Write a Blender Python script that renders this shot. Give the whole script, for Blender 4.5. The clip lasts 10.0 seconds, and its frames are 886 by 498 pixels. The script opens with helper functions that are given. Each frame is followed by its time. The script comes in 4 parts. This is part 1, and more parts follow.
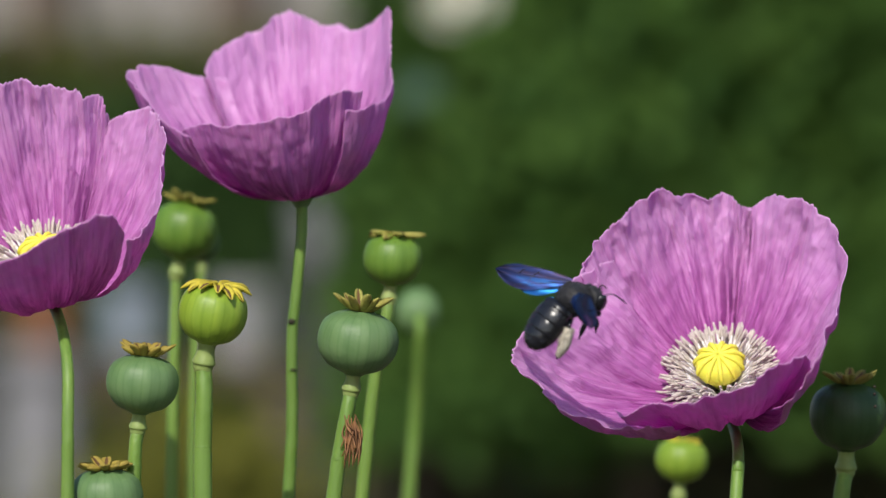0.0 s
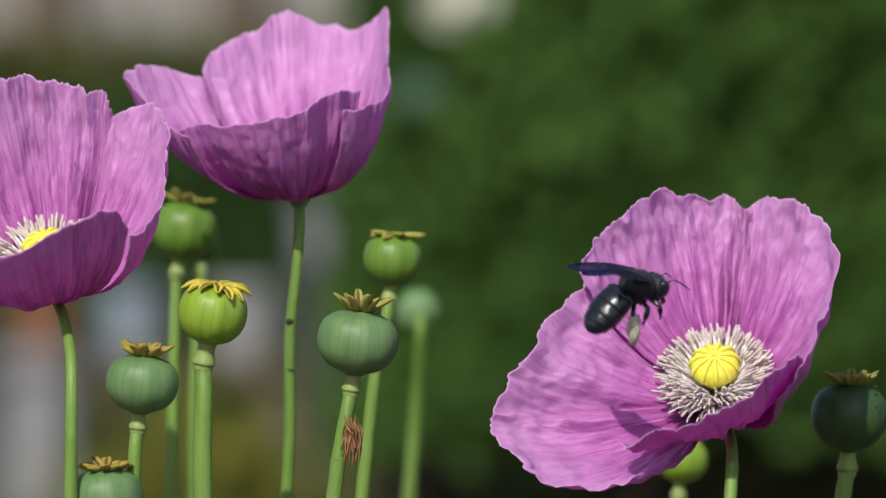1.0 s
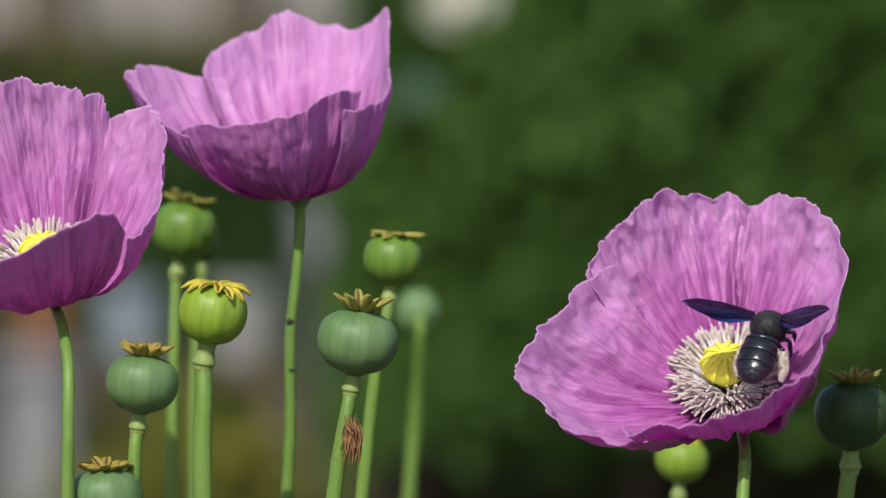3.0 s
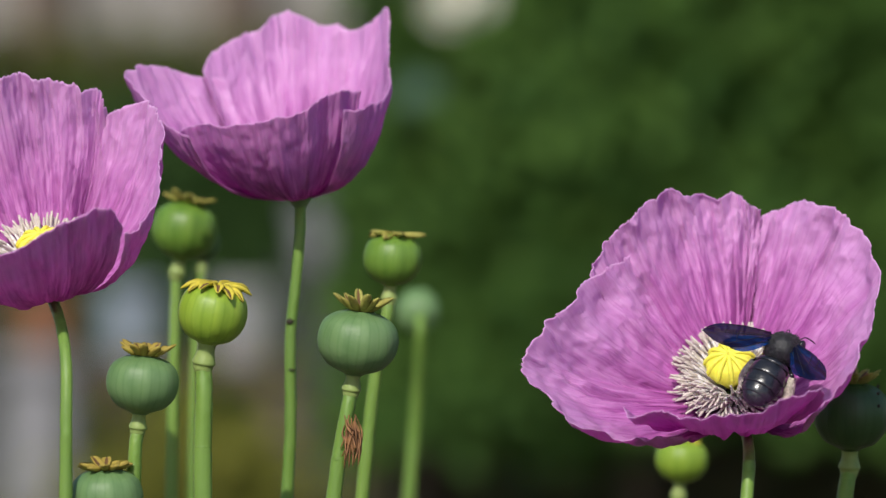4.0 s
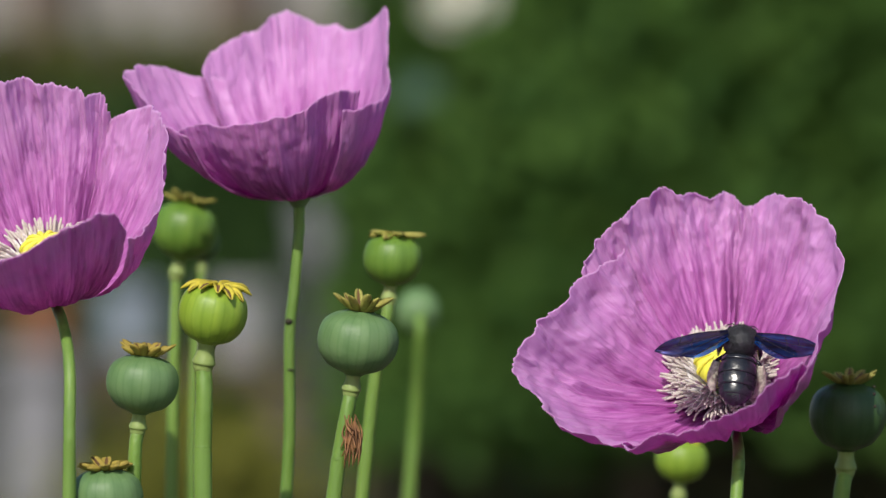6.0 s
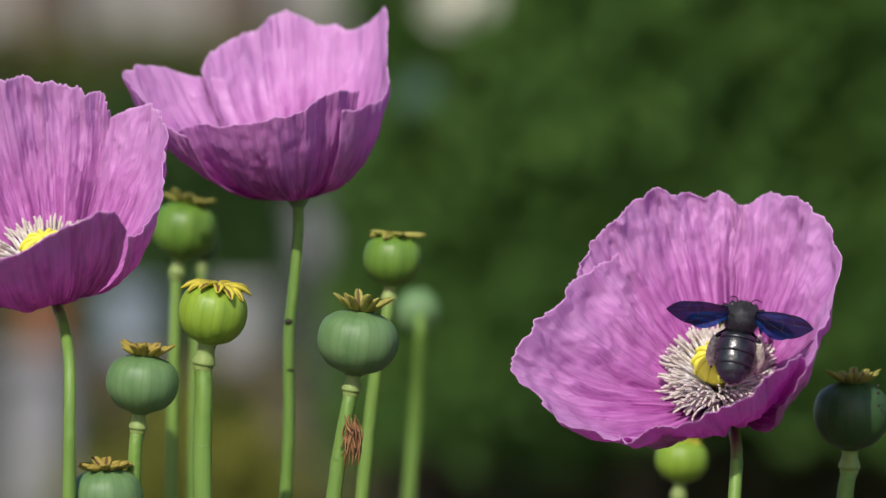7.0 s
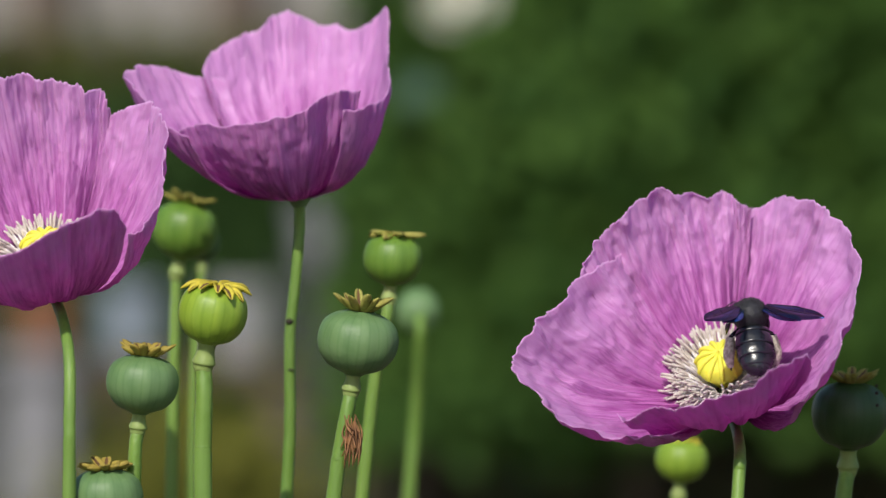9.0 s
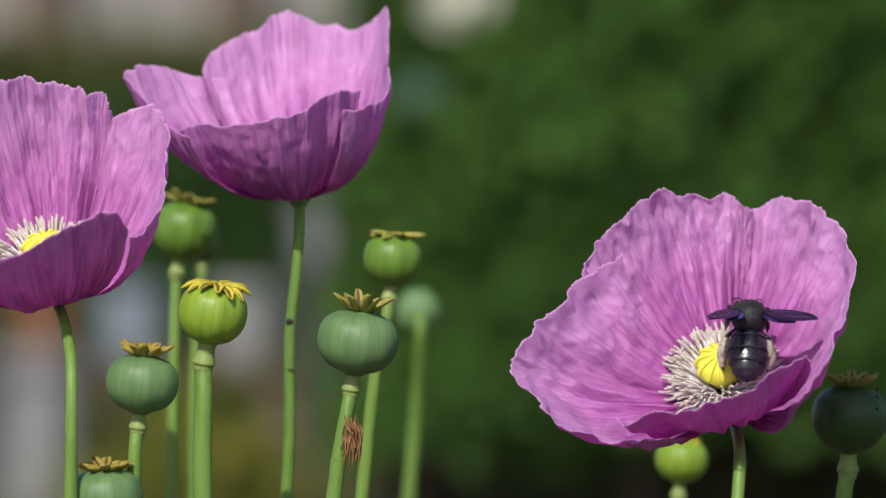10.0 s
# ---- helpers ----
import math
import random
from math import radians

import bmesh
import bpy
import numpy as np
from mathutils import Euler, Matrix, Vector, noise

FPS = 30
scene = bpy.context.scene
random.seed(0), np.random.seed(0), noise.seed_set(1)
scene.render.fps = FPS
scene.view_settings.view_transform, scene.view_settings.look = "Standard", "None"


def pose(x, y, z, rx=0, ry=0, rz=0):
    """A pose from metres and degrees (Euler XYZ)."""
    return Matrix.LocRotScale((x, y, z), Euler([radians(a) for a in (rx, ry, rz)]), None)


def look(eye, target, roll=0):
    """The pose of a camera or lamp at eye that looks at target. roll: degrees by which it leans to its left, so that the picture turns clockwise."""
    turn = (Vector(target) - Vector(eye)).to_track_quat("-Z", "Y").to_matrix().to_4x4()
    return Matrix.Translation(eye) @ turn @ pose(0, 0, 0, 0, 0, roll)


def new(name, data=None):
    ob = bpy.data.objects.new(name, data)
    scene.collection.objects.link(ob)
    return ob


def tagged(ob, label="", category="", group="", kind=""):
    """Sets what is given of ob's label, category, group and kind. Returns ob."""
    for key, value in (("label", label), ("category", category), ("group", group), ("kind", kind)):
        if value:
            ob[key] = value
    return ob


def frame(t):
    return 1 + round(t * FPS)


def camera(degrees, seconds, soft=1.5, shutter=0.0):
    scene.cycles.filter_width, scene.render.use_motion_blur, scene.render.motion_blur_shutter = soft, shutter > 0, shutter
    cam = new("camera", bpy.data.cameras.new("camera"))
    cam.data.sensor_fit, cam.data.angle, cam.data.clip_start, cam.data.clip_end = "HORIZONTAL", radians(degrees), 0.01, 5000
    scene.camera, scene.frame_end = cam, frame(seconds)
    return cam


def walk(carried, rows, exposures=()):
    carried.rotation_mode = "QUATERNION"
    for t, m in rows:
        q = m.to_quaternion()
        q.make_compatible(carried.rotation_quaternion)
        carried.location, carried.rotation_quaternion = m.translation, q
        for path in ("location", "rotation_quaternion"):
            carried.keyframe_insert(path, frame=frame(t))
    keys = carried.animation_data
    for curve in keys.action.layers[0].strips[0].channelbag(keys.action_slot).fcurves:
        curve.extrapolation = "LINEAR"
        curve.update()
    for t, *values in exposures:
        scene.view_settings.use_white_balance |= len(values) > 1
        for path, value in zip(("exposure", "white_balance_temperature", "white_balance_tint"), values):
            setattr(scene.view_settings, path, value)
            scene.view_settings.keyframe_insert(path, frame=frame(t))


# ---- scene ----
# A carpenter bee visits a pale violet poppy in a sunny garden bed.
# camera: a long lens on a tripod, level, at the height of the flower heads
cam = camera(10, 10.0, soft=1.38)
walk(cam, [(0.0, look((0, -1.314, 0.85), (0, 0, 0.85))), (10.0, look((0, -1.314, 0.85), (0, 0, 0.85)))],
     exposures=[(0.0, 0.0), (10.0, 0.0)])
cam.data.dof.use_dof = True
cam.data.dof.focus_distance = 1.300
cam.data.dof.aperture_fstop = 10.5

# ---- daylight ----
SUN = Vector((-0.21, -0.73, 0.65)).normalized()
world = bpy.data.worlds.new("sky")
scene.world = world
world.use_nodes = True
wn, wl = world.node_tree.nodes, world.node_tree.links
sky = wn.new("ShaderNodeTexSky")
sky.sky_type, sky.sun_disc = "NISHITA", False
sky.sun_elevation = math.asin(SUN.z)
sky.sun_rotation = math.atan2(SUN.x, SUN.y)
wn["Background"].inputs["Strength"].default_value = 0.135
wl.new(sky.outputs["Color"], wn["Background"].inputs["Color"])
lamp = bpy.data.lights.new("sun", "SUN")
lamp.energy, lamp.angle, lamp.color = 4.15, radians(0.55), (1.0, 0.95, 0.87)
sun = new("sun", lamp)
sun.matrix_world = look(SUN * 20, (0, 0, 0))

# ---- materials ----
def material(name):
    m = bpy.data.materials.new(name)
    m.use_nodes = True
    return m, m.node_tree.nodes, m.node_tree.links, m.node_tree.nodes["Principled BSDF"]


def ramp(n, stops):
    r = n.new("ShaderNodeValToRGB")
    e = r.color_ramp.elements
    while len(e) < len(stops):
        e.new(0.5)
    for el, (pos, col) in zip(e, stops):
        el.position, el.color = pos, (*col, 1)
    return r


def noise_tex(n, l, vector, scale, detail=4, rough=0.55):
    t = n.new("ShaderNodeTexNoise")
    t.inputs["Scale"].default_value, t.inputs["Detail"].default_value = scale, detail
    t.inputs["Roughness"].default_value = rough
    if vector is not None:
        l.new(vector, t.inputs["Vector"])
    return t


def stretched(n, l, source, scale):
    co = n.new("ShaderNodeTexCoord")
    mp = n.new("ShaderNodeMapping")
    mp.inputs["Scale"].default_value = scale
    l.new(co.outputs[source], mp.inputs["Vector"])
    return mp.outputs["Vector"]


def mixed(n, l, a, b, fac, kind="MIX"):
    m = n.new("ShaderNodeMix")
    m.data_type, m.blend_type = "RGBA", kind
    for sock, v in ((m.inputs["Factor"], fac), (m.inputs["A"], a), (m.inputs["B"], b)):
        if isinstance(v, (int, float)):
            sock.default_value = v
        elif isinstance(v, tuple):
            sock.default_value = (*v, 1)
        else:
            l.new(v, sock)
    return m.outputs["Result"]


def bumped(n, l, height, strength, distance, shader):
    b = n.new("ShaderNodeBump")
    b.inputs["Strength"].default_value, b.inputs["Distance"].default_value = strength, distance
    l.new(height, b.inputs["Height"])
    l.new(b.outputs["Normal"], shader.inputs["Normal"])
    return b.outputs["Normal"]


def petal_material(name, tint, glow, relief=1.0):
    """Thin crumpled petal: veins and grooves along the ribs, paler towards the rim, a dark claw at the base."""
    m, n, l, p = material(name)
    uv = n.new("ShaderNodeSeparateXYZ")
    co = n.new("ShaderNodeTexCoord")
    l.new(co.outputs["UV"], uv.inputs[0])

    def along(lo, hi, a=0.0, b=1.0):
        g = n.new("ShaderNodeMapRange")
        g.inputs["From Min"].default_value, g.inputs["From Max"].default_value = lo, hi
        g.inputs["To Min"].default_value, g.inputs["To Max"].default_value = a, b
        l.new(uv.outputs["Y"], g.inputs["Value"])
        return g.outputs["Result"]

    def crease(scale, width, shade):
        """Thin lines where a stretched noise passes its middle value."""
        t = noise_tex(n, l, stretched(n, l, "UV", scale), 1.0, 3, 0.5)
        c = ramp(n, [(0.5 - width, (1, 1, 1)), (0.5, shade), (0.5 + width, (1, 1, 1))])
        l.new(t.outputs["Fac"], c.inputs["Fac"])
        return c.outputs["Color"]

    fine = noise_tex(n, l, stretched(n, l, "UV", (150, 3.2, 1)), 1.0, 6, 0.62)
    broad = noise_tex(n, l, stretched(n, l, "UV", (19, 1.2, 1)), 1.0, 4)
    patch = noise_tex(n, l, stretched(n, l, "UV", (10, 8, 1)), 1.0, 6, 0.62)
    rim = ramp(n, [(0.28, (0.84, 0.49, 0.81)), (0.50, (0.90, 0.58, 0.88)), (0.70, (0.94, 0.67, 0.93))])
    l.new(fine.outputs["Fac"], rim.inputs["Fac"])
    deep = ramp(n, [(0.32, (0.72, 0.23, 0.63)), (0.50, (0.86, 0.37, 0.78)), (0.68, (0.92, 0.50, 0.87))])
    l.new(fine.outputs["Fac"], deep.inputs["Fac"])
    col = mixed(n, l, deep.outputs["Color"], rim.outputs["Color"], along(0.32, 0.88))
    groove = ramp(n, [(0.34, (0.84, 0.64, 0.83)), (0.52, (1, 1, 1))])
    l.new(broad.outputs["Fac"], groove.inputs["Fac"])
    col = mixed(n, l, col, mixed(n, l, col, groove.outputs["Color"], 1.0, "MULTIPLY"), along(0.45, 1.0, 1.0, 0.45))
    ribs = crease((30, 1.6, 1), 0.028, (0.70, 0.42, 0.68))
    col = mixed(n, l, col, mixed(n, l, col, ribs, 1.0, "MULTIPLY"), along(0.4, 0.95, 0.9, 0.15))
    pale = ramp(n, [(0.38, (0.93, 0.86, 0.94)), (0.60, (1, 1, 1))])
    l.new(patch.outputs["Fac"], pale.inputs["Fac"])
    col = mixed(n, l, col, pale.outputs["Color"], 1.0, "MULTIPLY")
    # plum blotch that bleeds outwards from the base, stronger on some petals
    info = n.new("ShaderNodeObjectInfo")
    spread = n.new("ShaderNodeMath")
    spread.operation = "MULTIPLY"
    blot = ramp(n, [(0.44, (1, 1, 1)), (0.58, (0.10, 0.10, 0.10))])
    l.new(noise_tex(n, l, stretched(n, l, "UV", (24, 2.4, 1)), 1.0, 5, 0.6).outputs["Fac"], blot.inputs["Fac"])
    l.new(blot.outputs["Color"], spread.inputs[0])
    l.new(along(0.26, 0.78, 1.0, 0.0), spread.inputs[1])
    some = n.new("ShaderNodeMath")
    some.operation = "MULTIPLY"
    some_amount = n.new("ShaderNodeMapRange")
    some_amount.inputs["To Min"].default_value, some_amount.inputs["To Max"].default_value = 0.7, 1.0
    l.new(info.outputs["Random"], some_amount.inputs["Value"])
    l.new(some_amount.outputs["Result"], some.inputs[0])
    l.new(spread.outputs[0], some.inputs[1])
    col = mixed(n, l, col, mixed(n, l, col, (0.50, 0.20, 0.46), 1.0, "MULTIPLY"), some.outputs[0])
    col = mixed(n, l, (0.13, 0.02, 0.10), col, along(0.07, 0.17))
    # thin pale hem along the rim
    col = mixed(n, l, col, (0.95, 0.80, 0.95), along(0.985, 1.0, 0.0, 0.45))
    col = mixed(n, l, col, tint, 1.0, "MULTIPLY")
    l.new(col, p.inputs["Base Color"])
    p.inputs["Roughness"].default_value = 0.44
    p.inputs["Specular IOR Level"].default_value = 0.42
    crumple = noise_tex(n, l, stretched(n, l, "UV", (30, 11, 1)), 1.0, 6, 0.62)
    high = mixed(n, l, fine.outputs["Fac"], crumple.outputs["Fac"], 0.62)
    high = mixed(n, l, high, ribs, 0.25)
    # rounded dents of a petal that was packed in its bud
    for scale, amount in (((15, 6, 1), 0.30), ((38, 15, 1), 0.22)):
        warp = n.new("ShaderNodeVectorMath")
        warp.operation = "ADD"
        l.new(stretched(n, l, "UV", scale), warp.inputs[0])
        shift = noise_tex(n, l, stretched(n, l, "UV", scale), 1.3, 3, 0.6)
        l.new(shift.outputs["Color"], warp.inputs[1])
        facet = n.new("ShaderNodeTexVoronoi")
        facet.feature = "F1"
        l.new(warp.outputs[0], facet.inputs["Vector"])
        facet.inputs["Scale"].default_value = 1.0
        high = mixed(n, l, high, facet.outputs["Distance"], amount)
    normal = bumped(n, l, high, 0.4, 0.0016 * relief, p)
    # flat facets, each tilted its own way, with sharp creases between them
    for scale, deep in (((9, 4, 1), 0.0040), ((16, 6, 1), 0.0010)):
        warp = n.new("ShaderNodeVectorMath")
        warp.operation = "MULTIPLY_ADD"
        shift = noise_tex(n, l, stretched(n, l, "UV", (6, 4, 1)), 1.0, 3, 0.6)
        l.new(shift.outputs["Color"], warp.inputs[0])
        warp.inputs[1].default_value = (0.7, 0.7, 0)
        l.new(stretched(n, l, "UV", scale), warp.inputs[2])
        cell = n.new("ShaderNodeTexVoronoi")
        cell.voronoi_dimensions = "2D"
        cell.inputs["Scale"].default_value = 1.0
        l.new(warp.outputs[0], cell.inputs["Vector"])
        way = n.new("ShaderNodeVectorMath")
        way.operation = "SUBTRACT"
        l.new(cell.outputs["Color"], way.inputs[0])
        way.inputs[1].default_value = (0.5, 0.5, 0.5)
        rel = n.new("ShaderNodeVectorMath")
        rel.operation = "SUBTRACT"
        l.new(warp.outputs[0], rel.inputs[0])
        l.new(cell.outputs["Position"], rel.inputs[1])
        tilt = n.new("ShaderNodeVectorMath")
        tilt.operation = "DOT_PRODUCT"
        l.new(way.outputs[0], tilt.inputs[0])
        l.new(rel.outputs[0], tilt.inputs[1])
        b = n.new("ShaderNodeBump")
        b.inputs["Strength"].default_value, b.inputs["Distance"].default_value = 0.8, deep * relief
        l.new(tilt.outputs["Value"], b.inputs["Height"])
        l.new(normal, b.inputs["Normal"])
        normal = b.outputs["Normal"]
    l.new(normal, p.inputs["Normal"])
    tr = n.new("ShaderNodeBsdfTranslucent")
    l.new(mixed(n, l, col, (0.95, 0.32, 0.85), 0.9, "MULTIPLY"), tr.inputs["Color"])
    l.new(normal, tr.inputs["Normal"])
    mx = n.new("ShaderNodeMixShader")
    mx.inputs["Fac"].default_value = glow
    l.new(p.outputs[0], mx.inputs[1])
    l.new(tr.outputs[0], mx.inputs[2])
    l.new(mx.outputs[0], n["Material Output"].inputs["Surface"])
    return m


def plant_material(name, dark, light, bloom, scale=(160, 160, 25), rough=0.5, wax=0.25, translucent=0.0, stripes=0):
    """Green plant skin: mottled, with a grey waxy bloom in patches."""
    m, n, l, p = material(name)
    a = noise_tex(n, l, stretched(n, l, "Object", scale), 1.0, 5)
    r = ramp(n, [(0.3, dark), (0.7, light)])
    l.new(a.outputs["Fac"], r.inputs["Fac"])
    b = noise_tex(n, l, stretched(n, l, "Object", (70, 70, 70)), 1.0, 3)
    f = n.new("ShaderNodeMapRange")
    f.inputs["From Min"].default_value, f.inputs["From Max"].default_value = 0.35, 0.7
    f.inputs["To Max"].default_value = wax
    l.new(b.outputs["Fac"], f.inputs["Value"])
    c = mixed(n, l, r.outputs["Color"], bloom, f.outputs["Result"])
    info = n.new("ShaderNodeObjectInfo")
    tint = ramp(n, [(0.0, (0.88, 0.92, 0.88)), (1.0, (1.0, 1.0, 1.0))])
    l.new(info.outputs["Random"], tint.inputs["Fac"])
    c = mixed(n, l, c, tint.outputs["Color"], 1.0, "MULTIPLY")
    l.new(c, p.inputs["Base Color"])
    p.inputs["Roughness"].default_value = rough
    p.inputs["Specular IOR Level"].default_value = 0.35
    speck = noise_tex(n, l, stretched(n, l, "Object", (900, 900, 500)), 1.0, 3)
    relief = speck.outputs["Fac"]
    if stripes:
        # faint ribs that run from the crown to the stalk
        turnr = n.new("ShaderNodeTexGradient")
        turnr.gradient_type = "RADIAL"
        l.new(stretched(n, l, "Object", (1, 1, 1)), turnr.inputs["Vector"])
        wob = noise_tex(n, l, stretched(n, l, "Object", (60, 60, 60)), 1.0, 2)
        add = n.new("ShaderNodeMath")
        add.operation = "MULTIPLY_ADD"
        add.inputs[1].default_value = stripes * 2 * math.pi
        l.new(turnr.outputs["Fac"], add.inputs[0])
        l.new(wob.outputs["Fac"], add.inputs[2])
        wave = n.new("ShaderNodeMath")
        wave.operation = "SINE"
        l.new(add.outputs[0], wave.inputs[0])
        band = n.new("ShaderNodeMapRange")
        band.inputs["From Min"].default_value, band.inputs["From Max"].default_value = 0.5, 1.0
        l.new(wave.outputs[0], band.inputs["Value"])
        c = mixed(n, l, c, mixed(n, l, c, (0.87, 0.91, 0.85), 1.0, "MULTIPLY"), band.outputs["Result"])
        l.new(c, p.inputs["Base Color"])
        relief = mixed(n, l, relief, band.outputs["Result"], 0.15)
    bumped(n, l, relief, 0.3, 0.0004, p)
    if translucent:
        p.inputs["Subsurface Weight"].default_value = translucent
        p.inputs["Subsurface Radius"].default_value = (0.002, 0.003, 0.0008)
        p.inputs["Subsurface Scale"].default_value = 1.0
    return m


def rough_material(name, dark, light, scale, rough=0.8, bump=0.3, source="Object"):
    m, n, l, p = material(name)
    a = noise_tex(n, l, stretched(n, l, source, (scale, scale, scale)), 1.0, 6)
    r = ramp(n, [(0.3, dark), (0.7, light)])
    l.new(a.outputs["Fac"], r.inputs["Fac"])
    l.new(r.outputs["Color"], p.inputs["Base Color"])
    p.inputs["Roughness"].default_value = rough
    bumped(n, l, a.outputs["Fac"], bump, 0.2 / scale, p)
    return m


def leaf_material(name, dark, light):
    m, n, l, p = material(name)
    g = n.new("ShaderNodeNewGeometry")
    r = ramp(n, [(0.0, dark), (1.0, light)])
    l.new(g.outputs["Random Per Island"], r.inputs["Fac"])
    l.new(r.outputs["Color"], p.inputs["Base Color"])
    p.inputs["Roughness"].default_value = 0.7
    p.inputs["Specular IOR Level"].default_value = 0.2
    tr = n.new("ShaderNodeBsdfTranslucent")
    l.new(r.outputs["Color"], tr.inputs["Color"])
    mx = n.new("ShaderNodeMixShader")
    mx.inputs["Fac"].default_value = 0.3
    l.new(p.outputs[0], mx.inputs[1])
    l.new(tr.outputs[0], mx.inputs[2])
    l.new(mx.outputs[0], n["Material Output"].inputs["Surface"])
    return m


PETAL = petal_material("petal_inner_skin", (0.86, 0.70, 0.85), 0.36)
PETAL_OUT = petal_material("petal_outer_skin", (0.88, 0.70, 0.87), 0.55, 0.4)
STEM = plant_material("stem_skin", (0.10, 0.19, 0.030), (0.18, 0.29, 0.050), (0.24, 0.33, 0.14), (260, 260, 14), 0.5, 0.12, 0.12)
POD = plant_material("pod_skin", (0.075, 0.155, 0.050), (0.125, 0.22, 0.075), (0.19, 0.28, 0.135), (220, 220, 16), 0.5, 0.5, stripes=24)
POD_LIME = plant_material("pod_skin_lime", (0.078, 0.172, 0.017), (0.155, 0.27, 0.030), (0.18, 0.275, 0.07), (220, 220, 16), 0.45, 0.3, stripes=20)
# darkened copy of POD: the shade on two pods is put into its colour
POD_SHADED = plant_material("pod_skin_shaded", (0.024, 0.062, 0.015), (0.042, 0.088, 0.022), (0.05, 0.085, 0.035), (150, 150, 30), 0.45, 0.4, stripes=24)
POD_YELLOW = plant_material("pod_skin_yellow", (0.155, 0.26, 0.018), (0.26, 0.37, 0.030), (0.26, 0.36, 0.08), (220, 220, 16), 0.45, 0.25, stripes=20)
COLLAR = plant_material("collar_skin", (0.20, 0.27, 0.07), (0.30, 0.36, 0.11), (0.32, 0.37, 0.18), (200, 200, 200), 0.55, 0.2)
RAY = plant_material("stigma_tan", (0.23, 0.18, 0.035), (0.40, 0.37, 0.08), (0.30, 0.36, 0.12), (400, 400, 400), 0.7, 0.35)
RAY_RUST = plant_material("stigma_rust", (0.27, 0.18, 0.03), (0.42, 0.33, 0.06), (0.33, 0.34, 0.10), (400, 400, 400), 0.75, 0.35)
RAY_LINE = rough_material("stigma_line", (0.07, 0.035, 0.012), (0.14, 0.07, 0.02), 600, 0.8, 0.3)
RAY_YELLOW = plant_material("stigma_yellow", (0.42, 0.32, 0.02), (0.62, 0.50, 0.05), (0.50, 0.50, 0.12), (400, 400, 400), 0.7, 0.3)
OVARY = plant_material("ovary_yellow", (0.70, 0.65, 0.04), (0.84, 0.80, 0.07), (0.78, 0.76, 0.22), (300, 300, 120), 0.6, 0.3, 0.2)
FILAMENT = rough_material("filament_white", (0.62, 0.56, 0.58), (0.80, 0.77, 0.76), 500, 0.6, 0.1)
ANTHER = rough_material("anther_cream", (0.42, 0.36, 0.33), (0.66, 0.60, 0.54), 900, 0.8, 0.4)
DRY = rough_material("dried_filament", (0.10, 0.038, 0.012), (0.32, 0.15, 0.055), 400, 0.7, 0.3)

# ---- building blocks ----
def part(name, bm, mat, parent=None, label="", smooth=True, at=None, outward=True):
    """Links a bmesh as one mesh object, under a thing or a part where one is given."""
    me = bpy.data.meshes.new(name)
    if outward:
        bmesh.ops.recalc_face_normals(bm, faces=bm.faces[:])
    bm.to_mesh(me)
    bm.free()
    for mm in (mat if isinstance(mat, (list, tuple)) else [mat]):
        me.materials.append(mm)
    if smooth:
        for f in me.polygons:
            f.use_smooth = True
    ob = new(name, me)
    if at is not None:
        ob.matrix_basis = at
    if parent is not None:
        ob.parent = parent
    if label:
        tagged(ob, label)
    return ob


def empty(name, m):
    ob = new(name)
    ob.empty_display_size = 0.01
    ob.matrix_basis = m
    return ob


def axes(place, up, right=(1, 0, 0)):
    """A pose whose z is up and whose x lies near right."""
    z = Vector(up).normalized()
    x = Vector(right)
    x = (x - z * x.dot(z)).normalized()
    y = z.cross(x)
    m = Matrix((x, y, z)).transposed().to_4x4()
    m.translation = place
    return m


def spline(points, u):
    """Catmull-Rom through the points, u from 0 to 1."""
    pts = [np.array(q, float) for q in points]
    s = u * (len(pts) - 1)
    i = min(int(s), len(pts) - 2)
    f = s - i
    a, b = pts[i], pts[i + 1]
    p0 = pts[i - 1] if i > 0 else 2 * a - b
    p3 = pts[i + 2] if i + 2 < len(pts) else 2 * b - a
    return 0.5 * (2 * a + (b - p0) * f + (2 * p0 - 5 * a + 4 * b - p3) * f * f + (3 * a - p0 - 3 * b + p3) * f ** 3)


def tube(bm, path, radii, sides=14, rings=None, wobble=0.0, mat=0, caps=True):
    """A round tube along a path of places; radii may be one number or a list along it."""
    rings = rings or max(2, 6 * (len(path) - 1))
    rr = radii if isinstance(radii, (list, tuple)) else [radii, radii]
    c = [Vector(spline(path, i / rings)) for i in range(rings + 1)]
    loops = []
    side = None
    for i, q in enumerate(c):
        d = (c[min(i + 1, rings)] - c[max(i - 1, 0)]).normalized()
        if side is None:
            side = d.orthogonal().normalized()
        side = (side - d * side.dot(d)).normalized()
        other = d.cross(side)
        r = float(spline([[x] for x in rr], i / rings)[0])
        loop = []
        for k in range(sides):
            a = 2 * math.pi * k / sides
            w = 1 + wobble * noise.noise(Vector((math.cos(a) * 2, math.sin(a) * 2, i * 0.35)) + q * 40)
            loop.append(bm.verts.new(q + (side * math.cos(a) + other * math.sin(a)) * r * w))
        loops.append(loop)
    for a, b in zip(loops, loops[1:]):
        for k in range(sides):
            f = bm.faces.new((a[k], a[(k + 1) % sides], b[(k + 1) % sides], b[k]))
            f.material_index = mat
    if caps:
        for lp in (loops[0][::-1], loops[-1]):
            f = bm.faces.new(lp)
            f.material_index = mat


